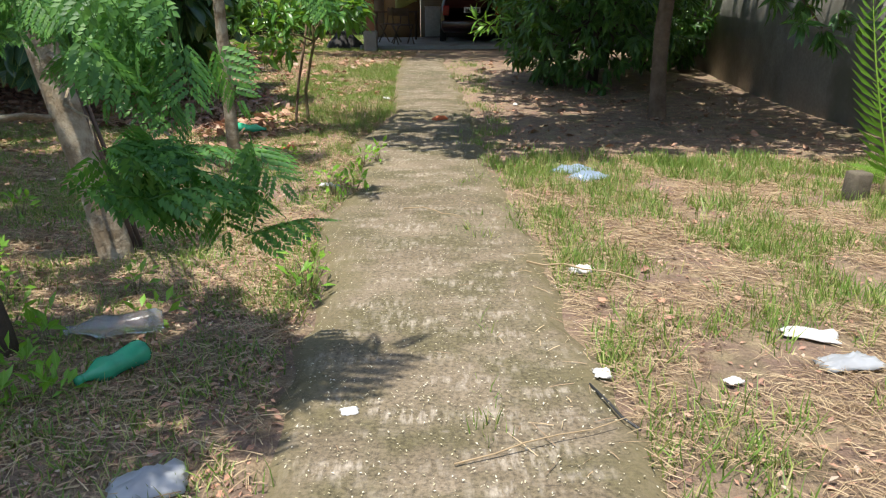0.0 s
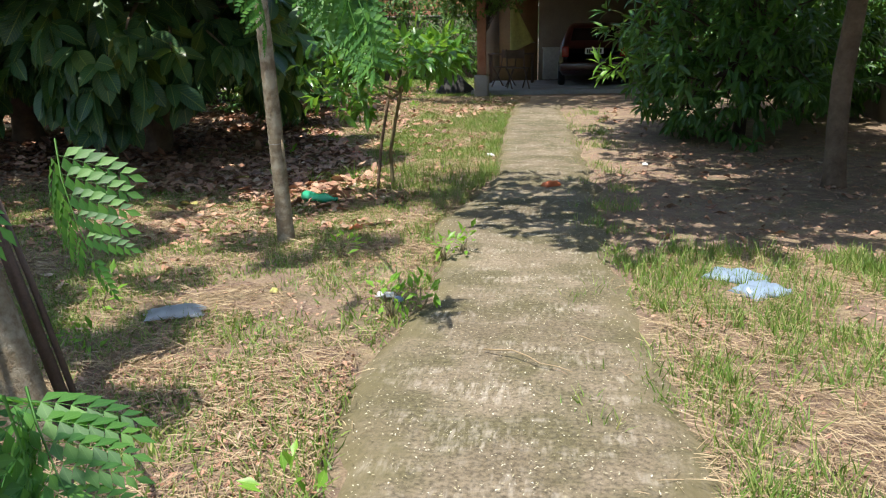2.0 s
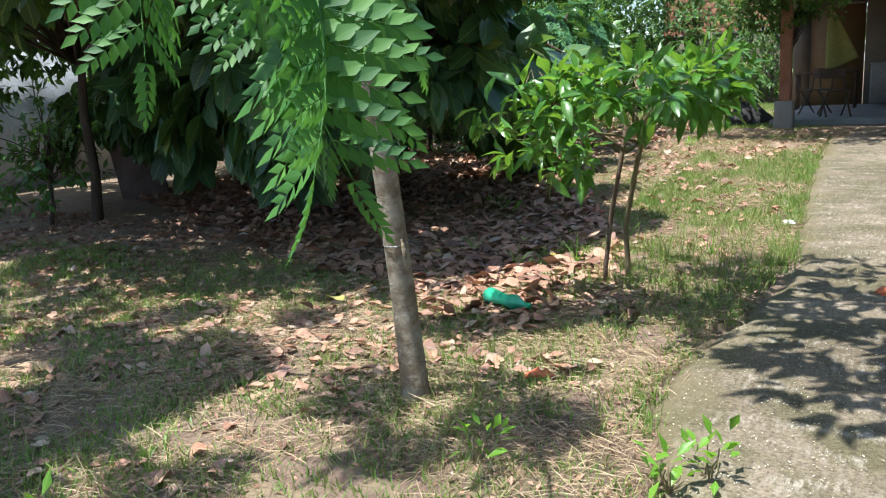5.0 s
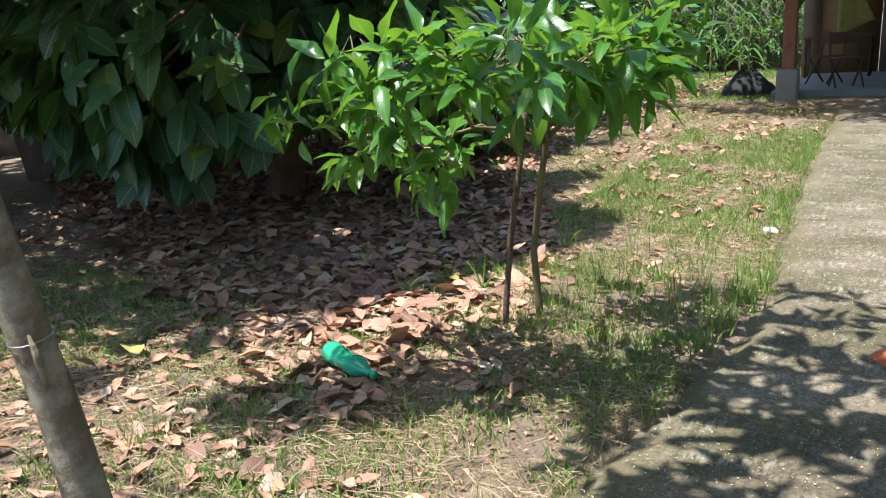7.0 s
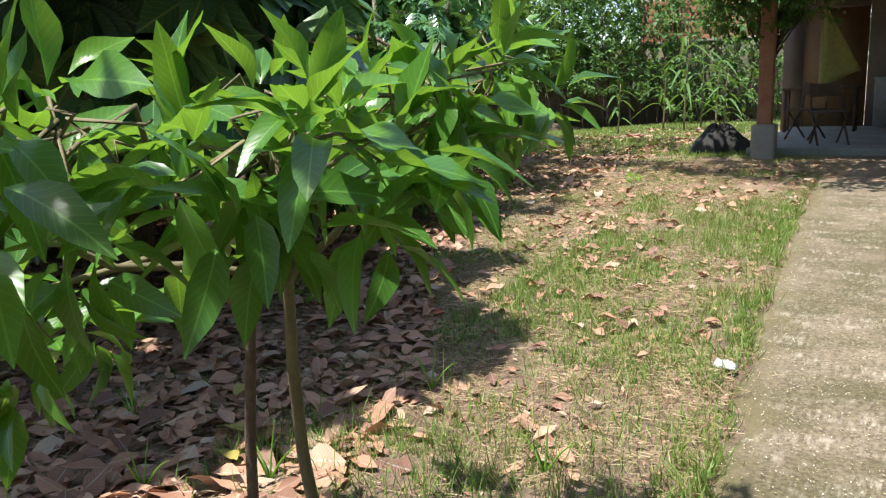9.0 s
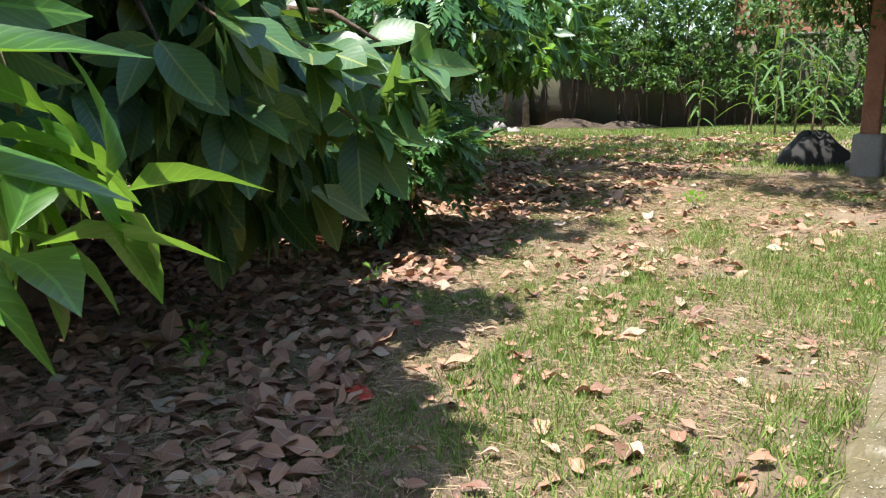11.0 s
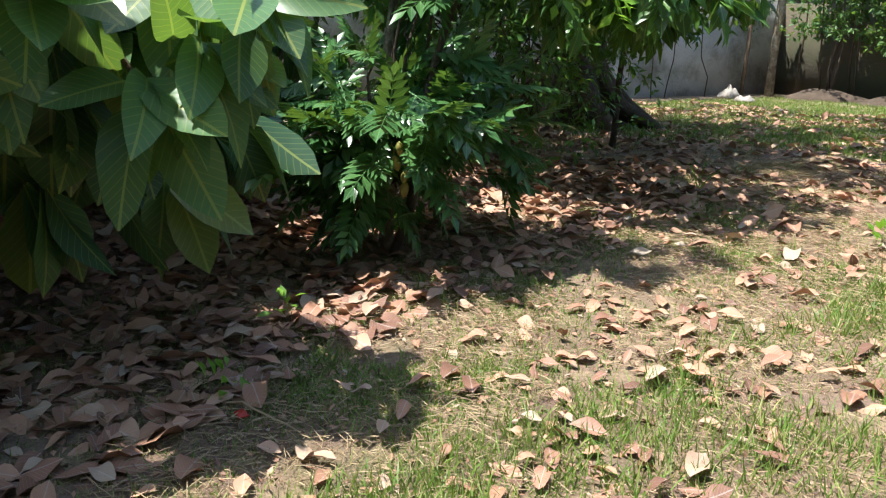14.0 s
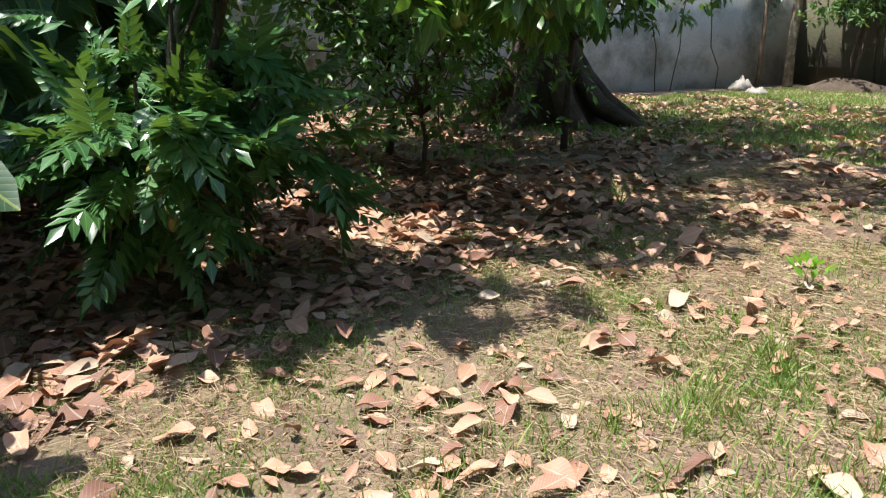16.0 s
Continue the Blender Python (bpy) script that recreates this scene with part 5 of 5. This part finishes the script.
# ---- weeds beside the walk ----
def weed(x, y, h, n, mat=None, lo=0.045, hi=0.085):
    w = thing("broadleaf_weed", "small green broad-leaved weed beside the walk", "weed", (x, y, zg(x, y)), group="weeds")
    tips = []
    for i in range(n):
        a = i * 2.4
        t = (0.5 * h * math.cos(a) * rng.uniform(0.3, 1), 0.5 * h * math.sin(a) * rng.uniform(0.3, 1), h * rng.uniform(0.35, 1))
        tips.append(t)
        part("stem", [tube(bend((0, 0, -0.02), t, 4, 0, 0.005), [0.004, 0.0035, 0.003, 0.002], 4)], STEM, w)
    tips = np.array(tips)
    part("leaves", [crown(tips, unit(tips), LEAF_OVAL, 3, 0.6, 0.0, lo, hi)], mat or YOUNG, w)


for x, y, h, n in ((-0.62, 3.42, 0.19, 5), (-0.64, 3.28, 0.10, 5), (-0.62, 5.3, 0.14, 8), (-0.75, 5.2, 0.14, 8), (-0.55, 6.4, 0.12, 7), (-0.66, 6.3, 0.12, 7), (-1.5, 2.5, 0.07, 9), (-1.65, 2.35, 0.07, 9), (-1.45, 2.25, 0.06, 8), (-1.75, 2.9, 0.08, 8), (-1.3, 2.3, 0.06, 7), (-1.55, 2.75, 0.07, 8), (-1.2, 2.95, 0.09, 6), (-1.95, 3.2, 0.12, 8), (-2.2, 3.6, 0.12, 8), (-1.4, 3.3, 0.08, 6),
                   (-3.52, 12.4, 0.12, 4), (-3.05, 11.95, 0.08, 4), (-3.55, 11.1, 0.08, 6), (-3.3, 10.9, 0.08, 6), (-2.6, 15.6, 0.10, 7), (-3.0, 4.9, 0.12, 6), (-2.6, 4.6, 0.12, 6), (-3.4, 5.6, 0.1, 6), (-1.3, 6.2, 0.12, 6), (-2.3, 5.2, 0.12, 6), (-2.0, 4.6, 0.1, 6)):
    weed(x, y, h, n)

def sprout(x, y, h):
    s = thing("grass_sprout", "lone tall grass sprout with arching blades", "grass", (x, y, zg(x, y)))
    for a, l in ((0.4, 0.5), (2.9, 0.45), (1.6, 0.2), (4.4, 0.3)):
        pts = [(l * h * q * math.cos(a), l * h * q * math.sin(a), h * (q - 0.45 * l * q * q * 2)) for q in np.linspace(0, 1, 7)]
        part("blade", [tube(pts, np.linspace(0.006, 0.001, 7), 4)], YOUNG, s)


for x, y, h in ((-4.18, 16.0, 0.32), (-2.35, 8.9, 0.22), (-2.0, 9.15, 0.26), (-1.15, 9.6, 0.22), (-2.9, 9.3, 0.2), (-1.9, 10.1, 0.25)):
    sprout(x, y, h)

# ---- grass, straw, leaf litter ----
BLADE = (np.array([(-0.5, 0, 0), (0.5, 0, 0), (-0.35, 0.05, 0.55), (0.35, 0.05, 0.55), (0, 0.25, 1.0)]), [np.array([(0, 1, 3, 2)]), np.array([(2, 3, 4)])])
BLADE_TRI = (BLADE[0], np.array([(0, 1, 3), (0, 3, 2), (2, 3, 4)]))
STRAND = (np.array([(-0.5, 0, 0), (0.5, 0, 0.2), (-0.5, 0.5, 0.3), (0.5, 0.5, 0.5), (-0.3, 1, 0), (0.3, 1, 0.1)]), np.array([(0, 1, 3, 2), (2, 3, 5, 4)]))


def off_walk(x, y, gap=0.03):
    return (x < walk_left(y) - gap) | (x > walk_right(y) + gap) | (y > 16.5)


def scatter_xy(n, x0, x1, y0, y1, keep, scale=0.7, seed=1.0, cut=0.0):
    x, y = rng.uniform(x0, x1, n), rng.uniform(y0, y1, n)
    k = off_walk(x, y)
    if keep is not None:
        k &= keep(x, y)
    x, y = x[k], y[k]
    v = noise_at(x, y, scale, seed) + 0.5 * noise_at(x, y, scale * 0.3, seed + 1)
    k = v > cut + rng.normal(size=len(x)) * 0.08
    return x[k], y[k]


def blades(x, y, lo, hi, wide, lean=0.45):
    n = len(x)
    a = rng.uniform(0, 2 * np.pi, n)
    up = unit(np.stack([rng.normal(size=n) * lean, rng.normal(size=n) * lean, np.ones(n)], -1))
    side = np.stack([np.cos(a), np.sin(a), np.zeros(n)], -1)
    fwd = unit(np.cross(up, side))
    rot = np.stack([np.cross(fwd, up), fwd, up], -1)
    h = rng.uniform(lo, hi, n)
    size = np.stack([np.full(n, wide) * rng.uniform(0.7, 1.3, n), h, h], -1)
    return strewn(BLADE_TRI, np.stack([x, y, gz(x, y) - 0.012], -1), rot, size)


def clumped(x, y, per, r):
    m = len(x) * per
    return np.repeat(x, per) + rng.normal(size=m) * r, np.repeat(y, per) + rng.normal(size=m) * r


grass = []
# lush tufts right of the walk
x, y = scatter_xy(6500, 0.4, 3.9, 1.2, 6.5, None, 0.55, 1.0, 0.06)
cx, cy = clumped(x, y, 9, 0.035)
k = off_walk(cx, cy, 0.0)
grass.append(blades(cx[k], cy[k], 0.05, 0.13, 0.006, 0.35))
x, y = scatter_xy(2000, 0.7, 3.9, 4.8, 6.6, None, 0.45, 1.5, 0.12)
cx, cy = clumped(x, y, 7, 0.04)
k = off_walk(cx, cy, 0.0)
grass.append(blades(cx[k], cy[k], 0.06, 0.15, 0.007, 0.35))
# fringe on both edges of the walk
yy = rng.uniform(1.0, 15.5, 900)
x = np.concatenate([walk_left(yy) - np.abs(rng.normal(size=900)) * 0.10 - 0.02, walk_right(yy) + np.abs(rng.normal(size=900)) * 0.10 + 0.02])
y = np.concatenate([yy, rng.permutation(yy)])
k = noise_at(x, y, 0.6, 9.0) > 0.0
cx, cy = clumped(x[k], y[k], 8, 0.03)
grass.append(blades(cx, cy, 0.04, 0.12, 0.006, 0.45))
# bright strip left of the walk, further on
x, y = scatter_xy(4200, -2.3, -0.5, 8.6, 15.0, None, 0.8, 3.0, -0.08)
cx, cy = clumped(x, y, 8, 0.04)
k = off_walk(cx, cy, 0.0)
grass.append(blades(cx[k], cy[k], 0.05, 0.12, 0.006, 0.4))
# thin grass under the trees on the left
x, y = scatter_xy(24000, -7.5, -0.6, 1.2, 8.6, None, 0.6, 4.0, -0.16)
cx, cy = clumped(x, y, 6, 0.04)
k = off_walk(cx, cy, 0.0)
grass.append(blades(cx[k], cy[k], 0.03, 0.09, 0.007, 0.6))
# short turf where the walk ends
x, y = scatter_xy(13000, -4.6, -0.9, 10.5, 19.0, None, 0.55, 5.0, -0.02)
cx, cy = clumped(x, y, 8, 0.035)
grass.append(blades(cx, cy, 0.02, 0.055, 0.005, 0.6))
x, y = scatter_xy(1500, -4.6, -0.9, 10.5, 19.0, None, 0.5, 6.0, 0.22)
cx, cy = clumped(x, y, 7, 0.02)
grass.append(blades(cx, cy, 0.05, 0.11, 0.006, 0.5))
x, y = scatter_xy(16000, -4.4, -0.8, 9.2, 17.0, None, 0.35, 6.5, 0.10)
cx, cy = clumped(x, y, 7, 0.03)
grass.append(blades(cx, cy, 0.02, 0.07, 0.0045, 0.7))
# thin weedy stalks round the sapling
x, y = rng.normal(size=260) * 0.35 - 1.25, rng.normal(size=260) * 0.45 + 9.5
cx, cy = clumped(x, y, 4, 0.02)
k = off_walk(cx, cy, 0.0)
grass.append(blades(cx[k], cy[k], 0.08, 0.24, 0.004, 0.25))
# low green patches in the dry turf
for px, py, rx, ry, m in ((-2.72, 12.65, 0.22, 0.45, 2600), (-3.1, 13.4, 0.3, 0.25, 900), (-1.6, 11.2, 0.5, 0.5, 2600), (-1.3, 12.6, 0.4, 0.6, 2200), (-2.3, 14.8, 0.5, 0.4, 1600)):
    grass.append(blades(px + rng.normal(size=m) * rx * 0.6, py + rng.normal(size=m) * ry * 0.6, 0.02, 0.06, 0.006, 0.6))
# far lawn
x, y = scatter_xy(26000, -11.5, -1.5, 18.5, 28.6, None, 1.5, 7.0, -0.45)
cx, cy = clumped(x, y, 3, 0.06)
grass.append(blades(cx, cy, 0.04, 0.10, 0.012, 0.5))
x, y = scatter_xy(5000, -11.0, -4.0, 13.0, 19.0, None, 0.8, 7.5, 0.12)
cx, cy = clumped(x, y, 5, 0.05)
grass.append(blades(cx, cy, 0.03, 0.08, 0.007, 0.5))
tagged(part("grass", grass, GRASS, smooth=False), "patchy green grass tufts over bare earth", "grass", kind="stuff")


def strands(x, y, lo, hi, wide, bias=0.0):
    n = len(x)
    a = rng.uniform(0, 2 * np.pi, n) if not bias else rng.normal(size=n) * 0.7 + bias
    d = np.stack([np.cos(a), np.sin(a), rng.normal(size=n) * 0.12], -1)
    h = rng.uniform(lo, hi, n)
    return strewn(STRAND, np.stack([x, y, gz(x, y) + rng.uniform(0.004, 0.03, n)], -1), frames_of(d, np.tile((0, 0, 1.0), (n, 1))), np.stack([np.full(n, wide), h, np.full(n, 0.008)], -1))


straw = []
x, y = scatter_xy(90000, 0.45, 3.9, 0.8, 6.6, None, 0.5, 11.0, -0.15)
straw.append(strands(x, y, 0.03, 0.12, 0.0018))
x, y = scatter_xy(60000, -3.5, -0.45, 1.2, 8.5, None, 0.6, 12.0, -0.10)
straw.append(strands(x, y, 0.03, 0.12, 0.0018))
x, y = scatter_xy(120000, -4.6, -0.6, 9.5, 18.0, None, 0.6, 13.0, -0.2)
straw.append(strands(x, y, 0.02, 0.09, 0.0016))
x, y = scatter_xy(40000, -5.5, -0.6, 6.0, 11.0, None, 0.6, 14.0, -0.2)
straw.append(strands(x, y, 0.03, 0.10, 0.0022))
x, y = scatter_xy(8000, -9.0, -1.2, 2.0, 9.0, None, 0.7, 15.0, -0.1)
straw.append(strands(x, y, 0.05, 0.16, 0.003))
x, y = scatter_xy(26000, -3.2, -0.5, 1.0, 4.6, None, 0.5, 16.0, -0.1)
straw.append(strands(x, y, 0.02, 0.09, 0.0028))
# bits that have spilled over the walk's edges
yy = rng.uniform(1.0, 15.5, 600)
spill = np.concatenate([walk_left(yy) + rng.normal(size=600) * 0.06 - 0.03, walk_right(yy) + rng.normal(size=600) * 0.06 + 0.03])
straw.append(strands(spill, np.concatenate([yy, rng.permutation(yy)]), 0.03, 0.12, 0.0026))
tagged(part("straw", straw, STRAW, smooth=False), "dry pale straw strewn over the earth", "straw", kind="stuff")

# pale grit and fallen petals on the walk
n = 13000
y = rng.uniform(1.0, 15.0, n) ** 1.0
u = rng.random(n)
x = walk_left(y) + (walk_right(y) - walk_left(y)) * u
d = unit(np.stack([rng.normal(size=n), rng.normal(size=n), rng.normal(size=n) * 0.15], -1))
GRIT = strand_material("petals", ((0.0, (0.30, 0.26, 0.15)), (0.5, (0.48, 0.43, 0.28)), (1.0, (0.74, 0.70, 0.56))), 0.7, 0.1, (0.6, 0.5, 0.2))
tagged(part("petal_litter", [strewn(LEAF_OVAL, np.stack([x, y, gz(x, y) + 0.026], -1), frames_of(d, np.tile((0, 0, 1.0), (n, 1))), rng.uniform(0.004, 0.013, n))], GRIT), "tiny pale petals and grit on the concrete walk", "litter", kind="stuff")

# fallen leaves
dry_forms = [leaf(w, 5, f, d, 0.8, c, 0.75) for w, f, d, c in ((0.5, 0.10, 0.08, 0.5), (0.40, 0.18, -0.10, 0.4), (0.58, 0.05, 0.12, 0.7), (0.45, 0.24, 0.04, 0.3))]


def leaf_field(x, y, lo, hi, lift=0.02):
    chunks = []
    pick = rng.integers(0, 4, len(x))
    for i, form in enumerate(dry_forms):
        q = pick == i
        n = int(q.sum())
        d = unit(np.stack([rng.normal(size=n), rng.normal(size=n), rng.normal(size=n) * 0.10], -1))
        nr = unit(np.stack([rng.normal(size=n) * 0.20, rng.normal(size=n) * 0.20, np.where(rng.random(n) < 0.35, -1.0, 1.0)], -1))
        chunks.append(strewn(form, np.stack([x[q], y[q], gz(x[q], y[q]) + rng.uniform(0.008, 0.008 + lift, n)], -1), frames_of(d, nr), rng.uniform(lo, hi, n)))
    return chunks


def under_broad(x, y):
    return (x < -1.7 - 1.5 * np.clip((y - 9.5) / 3, 0, 1) - 0.5 * np.clip((y - 12.5) / 2, 0, 1)) & (y > 7.6 - 0.5 * (x + 2))


fields = []
x, y = scatter_xy(15000, -9.5, -1.6, 7.4, 16.0, under_broad, 1.0, 21.0, -0.75)
fields += leaf_field(x, y, 0.07, 0.19, 0.035)
x, y = scatter_xy(1500, -4.8, -0.8, 9.5, 17.5, None, 0.7, 22.0, -0.05)
fields += leaf_field(x, y, 0.05, 0.12)
x, y = scatter_xy(500, -4.6, -0.9, 12.6, 17.5, None, 0.9, 23.0, -0.2)
fields += leaf_field(x, y, 0.05, 0.12)
x, y = scatter_xy(9000, -12.0, -3.2, 15.0, 25.0, None, 1.2, 24.0, -0.1)
fields += leaf_field(x, y, 0.08, 0.18)
x, y = scatter_xy(1800, -12.0, -2.2, 1.0, 9.0, None, 1.2, 25.0, 0.0)
fields += leaf_field(x, y, 0.05, 0.12)
x, y = scatter_xy(600, 0.5, 4.0, 6.5, 16.0, None, 1.2, 26.0, -0.1)
fields += leaf_field(x, y, 0.05, 0.13)
x, y = scatter_xy(400, 0.5, 3.8, 1.2, 6.5, None, 1.0, 27.0, 0.1)
fields += leaf_field(x, y, 0.03, 0.07)
x, y = scatter_xy(5000, -9.5, -2.0, 5.5, 10.0, None, 0.8, 29.0, -0.05)
fields += leaf_field(x, y, 0.05, 0.12)
x, y = scatter_xy(1500, -3.4, -1.2, 7.0, 10.5, None, 0.6, 30.0, -0.1)
fields += leaf_field(x, y, 0.05, 0.12)
bits = []
for box_xy, m in (((-9.0, -0.5, 1.2, 9.5), 26000), ((-9.0, -0.6, 9.5, 18.5), 30000), ((0.4, 4.2, 1.0, 12.0), 13000), ((-3.2, -0.45, 1.0, 4.6), 16000)):
    x, y = scatter_xy(m, *box_xy, None, 0.5, 31.0, -0.35)
    m = len(x)
    d = unit(np.stack([rng.normal(size=m), rng.normal(size=m), rng.normal(size=m) * 0.25], -1))
    nr = unit(np.stack([rng.normal(size=m) * 0.4, rng.normal(size=m) * 0.4, np.ones(m)], -1))
    bits.append(strewn(LEAF_OVAL, np.stack([x, y, gz(x, y) + rng.uniform(0.006, 0.02, m)], -1), frames_of(d, nr), rng.uniform(0.012, 0.042, m)))
tagged(part("leaf_fragments", bits, DRY), "small crumbled bits of brown dry leaves", "leaf litter", kind="stuff")
tagged(part("leaf_litter", fields, DRY), "thick litter of brown fallen leaves", "leaf litter", kind="stuff")

YELLOW = leaf_material("yellowed_leaf", ((0.0, (0.40, 0.33, 0.07)), (1.0, (0.50, 0.45, 0.16))), 0.55, 0.12, (0.5, 0.4, 0.08), True, 0.3)
yellow_mesh = mesh_of("yellow_leaf", [leaf(0.5, 7, 0.12, 0.1, 0.8, 0.3, 0.75)])
yellow_mesh.materials.append(YELLOW)
for x, y, rz, size in ((-2.95, 7.65, 70, 0.20), (-3.4, 8.9, 40, 0.17), (-3.05, 9.05, 110, 0.19), (-2.3, 9.35, 95, 0.15), (-4.0, 8.4, 60, 0.18), (-2.6, 9.6, 20, 0.15), (-2.15, 9.15, 75, 0.14), (-3.7, 10.9, 50, 0.16), (-4.3, 9.3, 130, 0.17)):
    o = new("yellow_leaf", yellow_mesh)
    o.matrix_basis = pose(x, y, zg(x, y) + 0.05, 4, 5, rz) @ Matrix.Diagonal((size, size, size, 1))
    tagged(o, "yellowed broad leaf lying on the brown litter", "leaf", "yellow leaves")

dry_meshes = [mesh_of("dry_leaf", [leaf(w, 7, f, d, 0.8, c, 0.75)]) for w, f, d, c in ((0.5, 0.10, 0.06, 0.6), (0.40, 0.18, -0.10, 0.5), (0.56, 0.06, 0.10, 0.7), (0.45, 0.26, 0.03, 0.4))]
for me in dry_meshes:
    me.materials.append(DRY_OWN)
lx, ly = scatter_xy(560, -4.2, -1.2, 10.6, 15.6, None, 0.8, 28.0, -0.1)
for i, (x, y) in enumerate(zip(lx[:190], ly[:190])):
    o = new("dry_leaf", dry_meshes[i % 4])
    s = rng.uniform(0.08, 0.165)
    o.matrix_basis = pose(x, y, zg(x, y) + 0.025 + 0.02 * rng.random(), rng.uniform(-8, 8), rng.uniform(-14, 14), rng.uniform(0, 360)) @ Matrix.Diagonal((s, s, s, 1))
    tagged(o, "large curled brown fallen leaf on the ground", "leaf", "fallen leaves")
